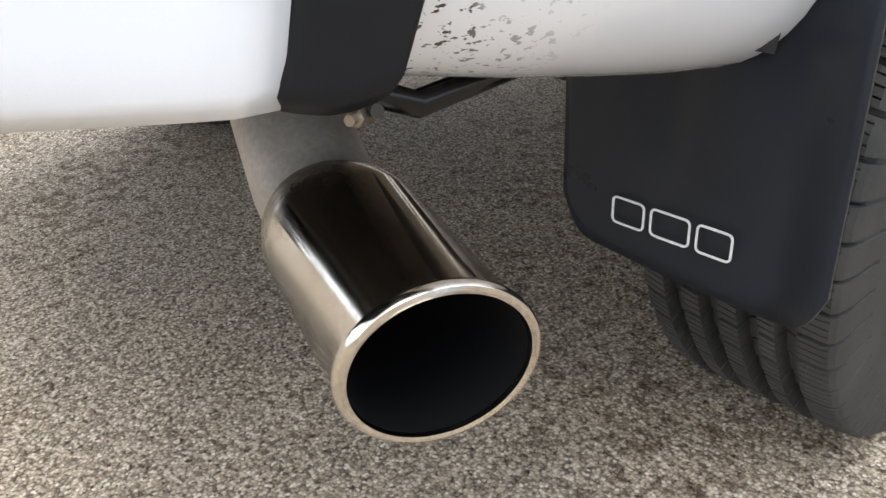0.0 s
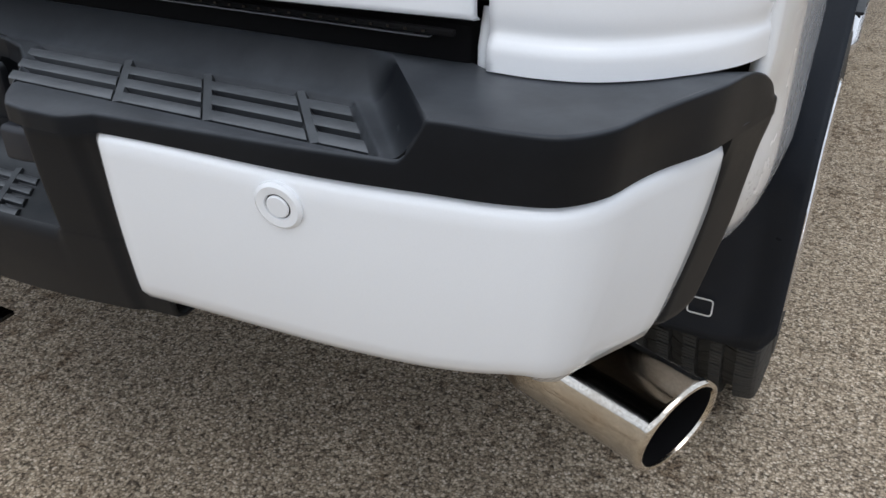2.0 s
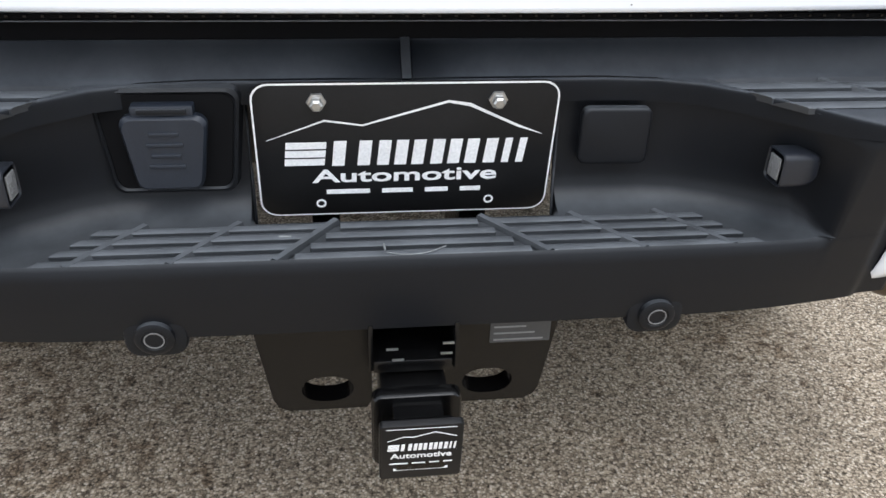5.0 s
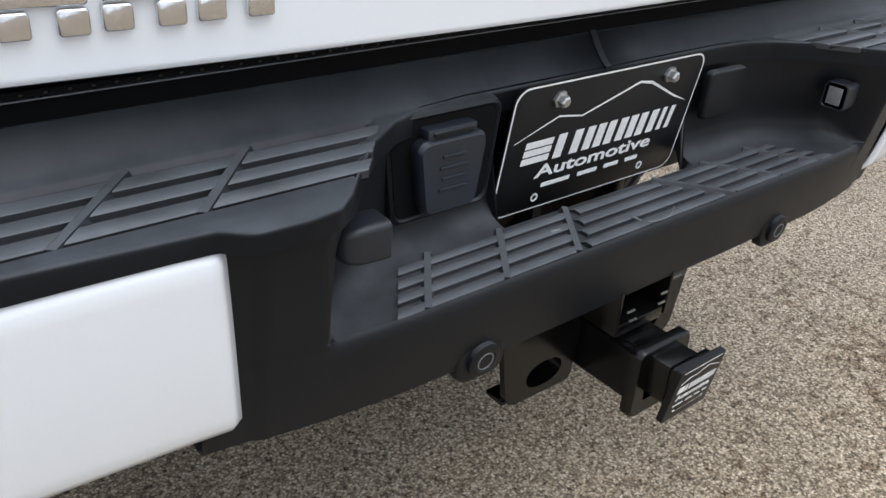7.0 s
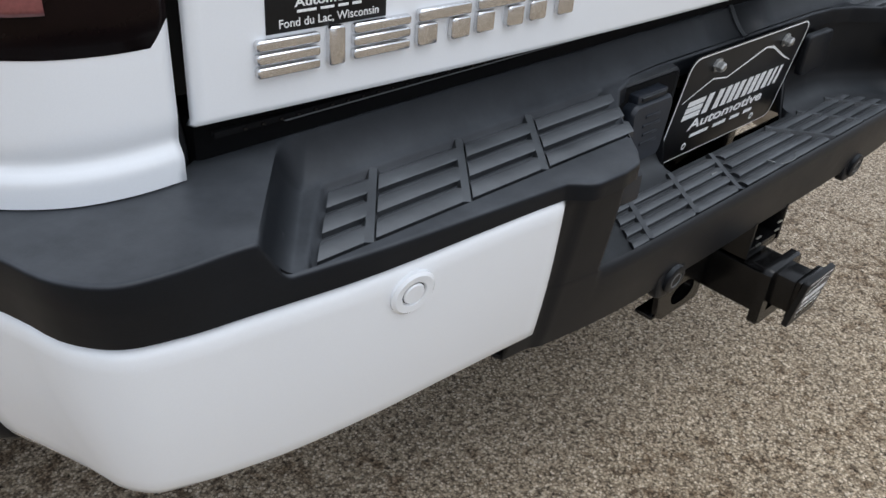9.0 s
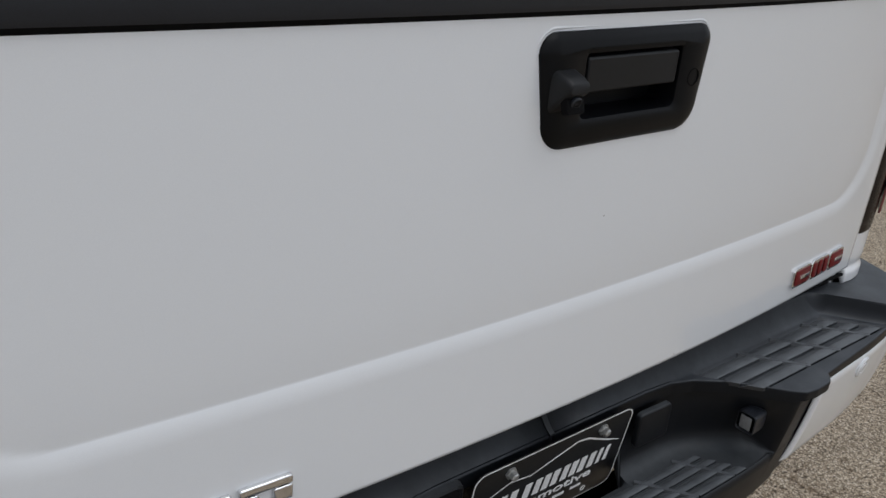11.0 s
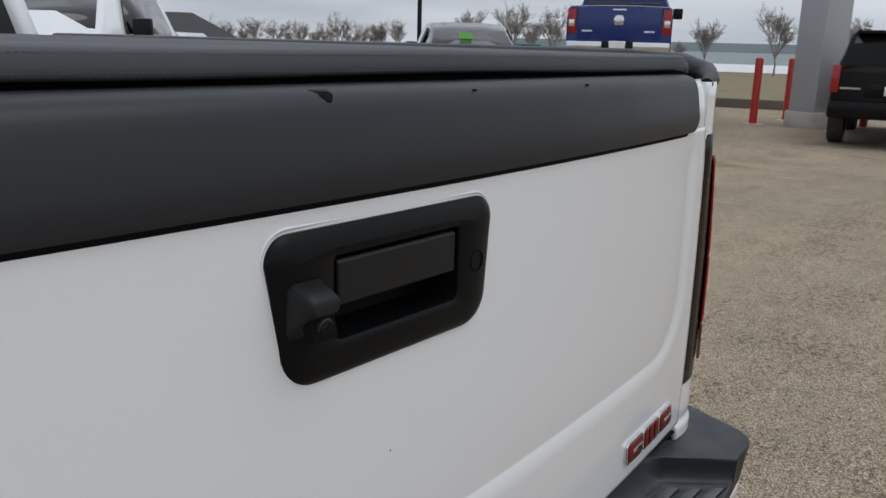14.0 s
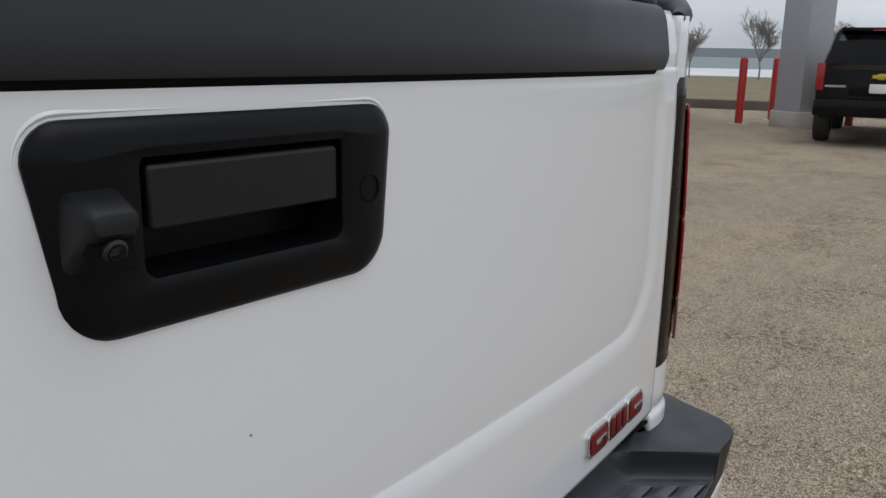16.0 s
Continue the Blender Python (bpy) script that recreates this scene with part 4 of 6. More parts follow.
part("print_block", strips(strokes(*BANNER, -0.033, 0.033, 0.004, 0.0135, 0.001), 0.0004, ON_COVER), WHITE_INK, cover)
part("print_line", moved(fitted("Automotive", -0.030, 0.030, -0.0075, 0.0), ON_COVER), WHITE_INK, cover)
part("print_block", strips(letters([1.75, 1.25, 0.95, 0.85], -0.031, 0.031, -0.0165, -0.0145, 1, gap=0.4), 0.0004, ON_COVER), WHITE_INK, cover)
part("print_block", strips(letters([2, 2, 1], -0.027, 0.027, -0.0265, -0.0225, 1), 0.0004, ON_COVER), WHITE_INK, cover)
part("print_line", strips(line_quads([(-0.033, 0.0185), (-0.017, 0.0245), (-0.008, 0.0235), (0.013, 0.0295), (0.034, 0.022)], [0.0008] * 5), 0.0004, ON_COVER), WHITE_INK, cover)
part("print_line", strips([[(-0.034, 0.0352), (0.034, 0.0352), (0.034, 0.0358), (-0.034, 0.0358)]], 0.0004, ON_COVER), WHITE_INK, cover)

# ---- tailgate ----
def gate_sheet(xs, zs, out=0.0, hole=None):
    bm = bmesh.new()
    vs = [[bm.verts.new((x, gate_y(x, z) - out, z)) for z in zs] for x in xs]
    for i in range(len(xs) - 1):
        for j in range(len(zs) - 1):
            cx, cz = (xs[i] + xs[i + 1]) / 2, (zs[j] + zs[j + 1]) / 2
            if hole and hole[0] < cx < hole[1] and hole[2] < cz < hole[3]:
                continue
            bm.faces.new((vs[i][j], vs[i + 1][j], vs[i + 1][j + 1], vs[i][j + 1]))
    for row in (vs[0], vs[-1]):
        for v in row:
            v.co.y += 0.006
    for col in vs:
        col[0].co.y += 0.006
    return bm


GX = sorted(set(np.r_[np.linspace(-0.781, 0.781, 141), -0.0835, 0.086, -0.778, 0.778].round(5)))
GZ = sorted(set(np.r_[np.linspace(0.919, 1.430, 70), np.linspace(1.045, 1.110, 27), 1.308, 1.392, 0.922].round(5)))
gate = part("tailgate", gate_sheet(GX, GZ, hole=(-0.0835, 0.086, 1.308, 1.392)), WHITE, truck, "white painted tailgate with a soft crease", thick=0.012, sharp=70, offset=-1)
gate_in = box(-0.775, 0.775, -0.055, -0.020, 0.925, 1.50, 0.004)
part("inner_skin", gate_in, UNDER, gate)


def gate_trim():
    """The black cap along the tailgate's upper edge, with rounded lower corners."""
    rows = []
    for x in np.r_[np.linspace(-0.716, -0.70, 12), np.linspace(-0.69, 0.69, 70), np.linspace(0.70, 0.716, 12)]:
        e = max(0.0, (abs(x) - 0.700) / 0.016)
        low = 1.4255 + 0.016 * (1 - math.sqrt(max(0, 1 - min(e, 1) ** 2)))
        ys = -0.133 + bow(x) - 0.006
        prof = [(ys + 0.010, low), (ys + 0.001, low + 0.001), (ys - 0.001, low + 0.006), (ys, 1.453 if low < 1.451 else low + 0.007), (ys + 0.0025, 1.470), (ys + 0.006, 1.488), (ys + 0.0085, 1.496), (ys + 0.0115, 1.5015), (ys + 0.016, 1.5055), (ys + 0.022, 1.5080), (ys + 0.032, 1.510), (ys + 0.085, 1.510)]
        rows.append([Vector((x, y, z)) for y, z in prof])
    return sheet(rows)


part("edge_cap", gate_trim(), TRIM, gate, "satin black tailgate edge cap", thick=0.004, sharp=60)
# Black strip painting the shadow line under the cap's lower edge.
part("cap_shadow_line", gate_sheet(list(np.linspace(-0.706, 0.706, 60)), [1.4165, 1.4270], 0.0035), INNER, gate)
cap_y = lambda z: -0.139 + float(np.interp(z, (1.488, 1.496, 1.5015, 1.5055, 1.508, 1.510), (0.006, 0.0085, 0.0115, 0.016, 0.022, 0.032)))
nick = bmesh.new()
rim_ = [nick.verts.new((x, cap_y(z) - 0.0007, z)) for x, z in ((-0.080, 1.5085), (-0.058, 1.5085), (-0.061, 1.5050), (-0.066, 1.5000), (-0.070, 1.5008), (-0.074, 1.5045))]
mid_ = nick.verts.new((-0.068, cap_y(1.5055) - 0.0007, 1.5055))
for k in range(6):
    nick.faces.new((rim_[k], rim_[(k + 1) % 6], mid_))
part("nick", nick, INNER, gate, "small torn nick in the cap")
for x in (0.118, 0.342, -0.40):
    y = -0.133 + bow(x)
    part("nick", box(x, x + 0.002, y + 0.004, y + 0.012, 1.5030, 1.5050, 0.0005), INNER, gate)
part("upper_body_strip", box(-0.774, 0.774, -0.080, -0.03, 1.424, 1.50, 0.002), WHITE, gate)
for xs in (np.linspace(0.69, 0.781, 9), np.linspace(-0.781, -0.69, 9)):
    corner = gate_sheet(list(xs), list(np.linspace(1.422, 1.503, 12)))
    part("upper_corner", corner, WHITE, gate, thick=0.006)

# handle bezel with a pocket, lever, lock and camera
BX0, BX1, BZ0, BZ1 = -0.1395, 0.137, 1.2805, 1.4060


def bezel_outline(grow):
    """Round-cornered outline, wider rounding below."""
    pts = []
    for cx, cz, r, a in ((BX1, BZ1, 0.022, 0), (BX0, BZ1, 0.022, 90), (BX0 + 0.012, BZ0, 0.034, 180), (BX1 - 0.006, BZ0, 0.034, 270)):
        r_ = r + grow
        sx, sz = (-1 if cx > 0 else 1), (-1 if cz > 1.34 else 1)
        for k in range(8):
            t = radians(a + 90 * k / 7)
            pts.append((cx + sx * r + r_ * math.cos(t), cz + sz * r + r_ * math.sin(t)))
    return pts


curve = lambda pts, y: [(x, y + bow(x), z) for x, z in pts]
bez = lambda d, y: curve(bezel_outline(-d), y)
pocket = lambda d, y: curve(rounded(-0.078 + d, 0.0805 - d, 1.313 + d, 1.3865 - d, 0.009, 7), y)
part("embossed_rim", ring_loft([bez(-0.0065, -0.1325), bez(-0.0050, -0.1336), bez(-0.0032, -0.1344), bez(-0.0014, -0.1336), bez(0.0015, -0.130)]), WHITE, gate, "raised white rim pressed round the handle")
bezel = part("handle_bezel", ring_loft([bez(0, -0.130), bez(0.0, -0.1365), bez(0.003, -0.140), bez(0.010, -0.143), bez(0.022, -0.1445), pocket(-0.003, -0.1445), pocket(0.0, -0.1425), pocket(0.003, -0.105)], cap_last=True), BEZEL, gate, "black plastic handle bezel")
lever = ring_loft([[(x, y, z + dz) for x, z in rounded(-0.0735, 0.0755, 1.3410, 1.3785, 0.003)] for y, dz in ((-0.108, 0.004), (-0.1395, 0.001), (-0.1425, 0.0))], cap_last=True)
part("handle_lever", lever, HOOD, gate, "black tailgate lever", bevel=0.002)
part("lock_cylinder", disc((0.107, -0.1435, 1.3455), (0, -1, 0), [(0.0105, -0.002), (0.0105, 0.0008), (0.0095, 0.0010), (0.0085, -0.0035), (0.0068, -0.0040), (0.0066, -0.0025), (0.0001, -0.0025)], 28), INNER, gate, "round key lock")
part("key_slot", box(0.1048, 0.1062, -0.1418, -0.1408, 1.341, 1.350), ZINC, gate)
cam_box = ring_loft([curve(rounded(-0.1260, -0.0900, 1.3240, 1.3700, 0.008), -0.142), curve(rounded(-0.1250, -0.0920, 1.3330, 1.3680, 0.007), -0.1500), curve(rounded(-0.1235, -0.0935, 1.3420, 1.3650, 0.006), -0.1590), curve(rounded(-0.1220, -0.0945, 1.3475, 1.3610, 0.005), -0.1665), curve(rounded(-0.1205, -0.0960, 1.3490, 1.3590, 0.004), -0.1680)], cap_last=True)
part("camera_housing", cam_box, HOOD, gate, "black reversing camera housing")
CAM_N = Vector((0, -0.961, -0.276))
CAM_AT = Matrix.Translation((-0.1085, -0.1545, 1.3365)) @ Matrix.Rotation(radians(-16), 4, "X")
part("camera_face", slab(rounded(-0.0125, 0.0125, -0.0110, 0.0105, 0.003), 0.009, 0.001, CAM_AT), INNER, gate)
part("camera_lens", disc(CAM_AT @ Vector((0, -0.0092, 0)), CAM_N, [(0.0070, -0.002), (0.0074, 0.001), (0.0056, 0.0022), (0.005, 0.001), (0.0001, 0.0008)], 24), TRIM, gate, "small camera lens")
part("lens_ring", disc(CAM_AT @ Vector((0, -0.0094, 0)), CAM_N, [(0.0042, 0.0012), (0.0042, 0.0020), (0.0034, 0.0020), (0.0034, 0.0012)], 20), HOOD, gate)


# emblems: plain blocks in their colours
def on_gate(quads, depth, base=0.0):
    bm = bmesh.new()
    for q in quads:
        cx, cz = sum(p[0] for p in q) / len(q), sum(p[1] for p in q) / len(q)
        s = slab(q, depth + base, min(depth * 0.35, 0.0012))
        slope = (gate_y(cx + 0.01, cz) - gate_y(cx - 0.01, cz)) / 0.02
        for v in s.verts:
            v.co.y += gate_y(cx, cz) + slope * (v.co.x - cx)
        bm = join(bm, s)
    return bm


def para(x0, x1, z0, z1, sl=0.0, c=0.004):
    return [(x0 + c, z0), (x1 - c, z0), (x1, z0 + c), (x1 + sl, z1 - c), (x1 + sl - c, z1), (x0 + sl + c, z1), (x0 + sl, z1 - c), (x0, z0 + c)]


gw = [(0.528, 0.587), (0.591, 0.654), (0.658, 0.714)]
part("emblem_base", on_gate([para(a - 0.001, b + 0.001, 0.9485, 0.9855, -0.002, 0.006) for a, b in gw], 0.005), CHROME, gate, "chrome emblem surround")
for k, (a, b) in enumerate(gw):
    if k == 1:
        for x in (a + 0.0035, a + 0.0245, a + 0.0455):
            part("emblem_block", on_gate([para(x, x + 0.0140, 0.953, 0.981, -0.002, 0.003)], 0.0012, 0.0056), PIPE_RED, gate, "red emblem block")
        continue
    part("emblem_block", on_gate([para(a + 0.0035, b - 0.0035, 0.953, 0.981, -0.002, 0.004)], 0.0012, 0.0056), PIPE_RED, gate, "red emblem block")
    part("emblem_slot", on_gate([para(a + 0.018, b - 0.008, 0.9635, 0.9705, 0, 0.002)], 0.0006, 0.0072), CHROME, gate)
sw = [(-0.734 + (a + 0.724) * 0.976, -0.734 + (b + 0.724) * 0.976) for a, b in ((-0.724, -0.672), (-0.664, -0.650), (-0.642, -0.588), (-0.580, -0.524), (-0.516, -0.460), (-0.452, -0.394))]
for (a, b), kind in zip(sw, "h1hppp"):
    lift = 0.016 * (a + 0.724)
    bars = strokes([kind], [1.0], a, b, 0.9485 + lift, 0.9780 + lift)
    part("badge_block", on_gate([para(q[0][0], q[1][0], q[0][1], q[2][1], q[3][0] - q[0][0], 0.0016) for q in bars], 0.006), CHROME, gate, "chrome badge block", bevel=0.0015)
card = part("dealer_card", on_gate([[(-0.724, 0.979), (-0.6735, 0.979), (-0.6735, 1.0235), (-0.724, 1.0235)], [(-0.6735, 0.979), (-0.623, 0.979), (-0.623, 1.0235), (-0.6735, 1.0235)]], 0.0012), PLATE, gate, "black dealer sticker with white print")


def on_card(quads):
    return on_gate(quads, 0.0005, 0.0014)


part("card_print", on_card(strokes(*BANNER, -0.710, -0.636, 1.0045, 1.0125)), WHITE_INK, gate)
part("card_line", moved(fitted("Automotive", -0.702, -0.643, 0.996, 1.0025), Matrix.Translation((0, gate_y(-0.672, 0.999) - 0.0014, 0)) @ Matrix.Translation((-0.672, 0, 0)) @ Matrix.Rotation(math.atan(bow(-0.672) * 2 / -0.672), 4, "Z") @ Matrix.Translation((0.672, 0, 0))), WHITE_INK, gate)
part("card_print", on_card(letters([1.75, 1.25, 0.95, 0.85], -0.700, -0.646, 0.9915, 0.994, 1, gap=0.4)), WHITE_INK, gate)
part("card_print", on_card(line_quads([(-0.712, 1.013), (-0.688, 1.018), (-0.676, 1.0165), (-0.656, 1.0215), (-0.634, 1.015)], [0.0006] * 5)), WHITE_INK, gate)
w = words("Fond du Lac, Wisconsin", 0.0088)
bmesh.ops.transform(w, verts=w.verts, matrix=Matrix.Translation((-0.715, gate_y(-0.715, 0.984) - 0.0018, 0.9825)) @ Matrix.Rotation(math.atan(bow(-0.672) * 2 / -0.672), 4, "Z"))
part("card_line", w, WHITE_INK, gate)
# Added black block; gives the gap under the tailgate its darkness.
part("gap_block", box(-0.77, 0.77, -0.075, -0.045, 0.872, 0.912, 0.006), INNER, truck)
# White sill edge; its grey holds the shadow under the tailgate.
SILL = worn("shaded_white_sill", (0.13, 0.135, 0.145), 0.35, (0.05, 0.05, 0.05), 0.5, fine=200, big=12, relief=0)
part("seal_strip", box(-0.70, 0.74, -0.0905, -0.084, 0.9020, 0.9032, 0.0004), SILL, truck, "thin white sill edge under the tailgate, coloured grey for shade")
part("gate_seal", box(-0.765, 0.765, -0.098, -0.092, 0.907, 0.912, 0.001), INNER, truck)
studs = bmesh.new()
for x in np.linspace(-0.74, 0.74, 95):
    studs = join(studs, box(x - 0.0015, x + 0.0015, -0.0992, -0.097, 0.9085, 0.9105, 0.0))
tagged(part("seal_bead", studs, DARK, truck), "row of small studs on the seal", kind="stuff")


# ---- bed sides ----
AXLE, HUB = 0.892, 0.395
CORNER = along([(0.7895, -0.101), (0.83, -0.101), (0.87, -0.092), (0.906, -0.070), (0.939, -0.036), (0.963, 0.008), (0.977, 0.06), (0.984, 0.12), (0.987, 0.20)], 60)


def tuck(z):
    """How far the body leans in at a height."""
    return 0.028 * step01(1.15, 1.55, z)


def groove(z):
    return 0.0026 * math.exp(-((z - 0.911) / (0.0050 if z < 0.911 else 0.011)) ** 2)


def bed_side(side):
    zs_top = 1.512
    bm = bmesh.new()
    cols = []
    tang = np.gradient(CORNER, axis=0)
    for (x, y), (tx, ty) in zip(CORNER, tang):
        n = Vector((ty, -tx, 0)).normalized()
        low = 0.8805
        col = []
        for z in np.r_[low, low + 0.002, np.linspace(low + 0.012, 0.98, 26), np.linspace(1.0, 1.498, 22)]:
            inn = tuck(z) * min(1, abs(n.x) * 1.3) + groove(z) + (0.0105 + 0.0032 * step01(0.898, 0.914, z)) * (1 - step01(0.93, 0.985, x)) + (0.006 if z == low else 0)
            p = Vector((x, y - (0.008 if side < 0 else 0.0) * (1 - step01(-0.05, 0.15, y)), z)) - n * inn
            col.append(p)
        cols.append(col)
    side_cols = []
    ys = sorted(set(np.r_[np.linspace(0.05, 0.44, 18), np.linspace(0.442, 1.368, 50), np.linspace(1.37, 2.30, 20)].round(4)))
    for y in ys:
        x = 0.987 if y > 0.2 else float(np.interp(y, CORNER[:, 1], CORNER[:, 0]))
        d = abs(y - AXLE)
        flat = float(np.interp(y, (0.05, 0.135, 0.255, 0.36, 0.45), (0.623, 0.606, 0.580, 0.559, 0.545)))
        low = max(flat, HUB + math.sqrt(max(0.47 ** 2 - d * d, 0.0)) if d < 0.47 else flat)
        flare = 0.02 * (1 - step01(0.50, 0.62, math.hypot(d, 0))) * step01(0.62, 0.75, low)
        col = []
        under = 0.115 * (1 - step01(0.0, 0.10, low - flat))
        for v in np.r_[0, 0.004, 0.010, 0.018, 0.028, 0.04, 0.055, 0.075, 0.10, 0.13, 0.16, np.linspace(0.19, 1, 24)]:
            z = low + (zs_top - low) * v
            col.append(Vector((x - tuck(z) + flare * (1 - step01(0, 0.25, v)) - under * (1 - math.sqrt(1 - max(0.0, 1 - (z - low) / 0.15) ** 2)) - 0.012 * (1 - step01(0.08, 0.20, y)) * (1 - step01(0.80, 0.87, z)), y, z)))
        side_cols.append(col)
    for cs in (cols, side_cols):
        vs = [[bm.verts.new((p.x * side, p.y, p.z)) for p in c] for c in cs]
        for a, b in zip(vs, vs[1:]):
            for k in range(len(a) - 1):
                bm.faces.new((a[k], a[k + 1], b[k + 1], b[k]))
    return bm


def spatter_paint():
    """White paint with brown mud flecks."""
    m = worn("spattered_white_paint", (0.80, 0.81, 0.83), 0.24, (0.70, 0.69, 0.67), 0.03, coat=0.8, fine=900, big=3, relief=0, grain=0.012)
    base = m.node_tree.nodes["Principled BSDF"].inputs["Base Color"].links[0].from_socket
    co = m.node_tree.nodes.new("ShaderNodeTexCoord")
    sep = m.node_tree.nodes.new("ShaderNodeSeparateXYZ")
    m.node_tree.links.new(co.outputs["Object"], sep.inputs[0])
    fleck = tex(m, "ShaderNodeTexNoise", 230, 3, 0.55, (1.0, 0.5, 0.85))
    patch = tex(m, "ShaderNodeTexNoise", 9, 3)
    f = ramp(m, fleck.outputs["Fac"], [(0.585, grey(0)), (0.61, grey(1))])
    p = ramp(m, patch.outputs["Fac"], [(0.36, grey(0)), (0.47, grey(1))])
    yy = ramp(m, sep.outputs["Y"], [(0.0, grey(1)), (0.105, grey(1)), (0.20, grey(0))])
    zz = ramp(m, sep.outputs["Z"], [(0.0, grey(1)), (0.68, grey(1)), (0.76, grey(0))])
    k = blend(m, 1.0, f.outputs[0], p.outputs[0], "MULTIPLY")
    k = blend(m, 1.0, k, yy.outputs[0], "MULTIPLY")
    k = blend(m, 1.0, k, zz.outputs[0], "MULTIPLY")
    plug(m, blend(m, k, base, (0.045, 0.032, 0.025)), "Base Color")
    return m


MUDDY = spatter_paint()
for side in SIDES:
    part("bed_side", bed_side(side), MUDDY if side > 0 else WHITE, truck, "white bed side with wheel arch", thick=0.012, sharp=50)
    part("bed_floor_edge", box(side * 0.60, side * 0.955, 0.02, 2.25, 1.20, 1.24), UNDER, truck)
    b = tube([(side * 0.800, -0.078, 1.494), (side * 0.838, -0.068, 1.500), (side * 0.875, -0.045, 1.508), (side * 0.905, 0.01, 1.517), (side * 0.932, 0.12, 1.522), (side * 0.938, 2.28, 1.523)], [0.010, 0.015, 0.02, 0.024, 0.024, 0.024], 12)
    part("rail_cap", b, PLASTIC, truck, "black bed rail cap")
part("bed_front", box(-0.93, 0.93, 2.25, 2.29, 0.80, 1.50), WHITE, truck)


def lamp_patch(side, a, b, z0, z1, out, slope=0.0):
    tang = np.gradient(CORNER, axis=0)
    rows = []
    for i in range(a, b):
        (x, y), (tx, ty) = CORNER[i], tang[i]
        n = Vector((ty, -tx, 0)).normalized()
        u = (i - a) / max(b - a - 1, 1)
        row = []
        for k in range(17):
            z = z0 + slope * u + (z1 - z0 - slope * u) * k / 16
            e = max(0, 1 - min(u, 1 - u) / 0.12) ** 2 * 0.0012 + max(0, 1 - min(k, 16 - k) / 1.5) ** 2 * 0.0012
            p = Vector((x, y - (0.008 if side < 0 else 0.0) * (1 - step01(-0.05, 0.15, y)), z)) + n * (out - e - 0.010 * (1 - step01(0.93, 0.985, x)) - tuck(z) * min(1, abs(n.x) * 1.3))
            row.append(Vector((p.x * side, p.y, p.z)))
        rows.append(row)
    return sheet(rows)


for side in SIDES:
    lamp = part("tail_lamp", lamp_patch(side, 0, 44, 0.981, 1.415, -0.002, 0.006), SMOKED, truck, "tall smoked and red tail lamp", thick=0.01)
    part("brake_lens", lamp_patch(side, 11, 43, 1.205, 1.375, 0.0065), LENS, lamp, "red brake lens", thick=0.004)
    part("turn_lens", lamp_patch(side, 11, 43, 1.081, 1.2035, 0.0065), LENS, lamp, "red lower lens", thick=0.004)
    part("reverse_lens", lamp_patch(side, 11, 43, 1.012, 1.0795, 0.0065), worn("clear_lens", (0.20, 0.06, 0.06), 0.15, (0.2, 0.05, 0.05), 0.3, coat=0.6, relief=0), lamp, thick=0.004)
    # chrome-free hinge pin of the tailgate, beside the bumper
    part("gate_hinge", tube([(side * 0.778, -0.066, 0.868), (side * 0.780, -0.070, 0.895), (side * 0.780, -0.064, 0.925)], [0.0065, 0.0065, 0.005], 12), WHITE if side > 0 else PLASTIC, truck)

# ---- tonneau cover ----
def tonneau():
    rows = []
    for x in np.linspace(-0.825, 0.825, 60):
        sag = 0.004 * math.sin(x * 9) * 0.3
        e = step01(0.73, 0.825, abs(x))
        rows.append([Vector((x, y - 0.0 + 0.03 * e, z + sag - 0.010 * e)) for y, z in ((-0.02, 1.515), (-0.061, 1.5155), (-0.0645, 1.5165), (-0.066, 1.5190), (-0.0655, 1.524), (-0.0645, 1.5325), (-0.0625, 1.5355), (-0.058, 1.5375), (-0.045, 1.5385), (0.05, 1.539), (0.6, 1.540), (1.4, 1.540), (2.24, 1.540), (2.25, 1.51))])
    return sheet(rows)


cover_top = thing("tonneau_cover", "soft black vinyl tonneau cover stretched over the truck bed", "bed cover", at=(0, 0, 0))
# Added block: keeps daylight out of the slit, which should look black.
part("slit_block", box(-0.79, 0.79, -0.046, -0.030, 1.490, 1.518, 0.002), INNER, cover_top, "added black block that darkens the slit under the cover")
part("fabric", tonneau(), VINYL, cover_top, thick=0.003, sharp=60)
THREAD = worn("thread", (0.10, 0.10, 0.105), 0.8, (0.07, 0.07, 0.07), 0.2, relief=0)
part("stitching", strips([[(x, 1.5197), (x + 0.0034, 1.5199), (x + 0.0034, 1.5205), (x, 1.5203)] for x in np.linspace(-0.76, 0.76, 290)], 0.0007, Matrix.Translation((0, -0.0655, 0))), THREAD, cover_top, "grey hem stitching")
part("stitching", strips([[(x, 1.5336), (x + 0.0034, 1.5336), (x + 0.0034, 1.5341), (x, 1.5341)] for x in np.linspace(-0.76, 0.76, 290)], 0.0007, Matrix.Translation((0, -0.0640, 0))), THREAD, cover_top)
LEATHER = worn("black_label_leather", (0.018, 0.018, 0.020), 0.5, (0.04, 0.04, 0.04), 0.2, fine=700, big=20, relief=0.4)
label = part("sewn_label", slab([(-0.662, 1.5228), (-0.552, 1.5222), (-0.559, 1.5392), (-0.657, 1.5392)], 0.0024, 0.0008, Matrix.Translation((0, -0.0640, 0))), LEATHER, cover_top, "black sewn leather label with raised grey print")
GREY_INK = worn("grey_thread_print", (0.30, 0.30, 0.30), 0.5, (0.15, 0.15, 0.15), 0.5, fine=400, big=60, relief=0)
ON_LABEL = Matrix.Translation((0, -0.0664, 0))
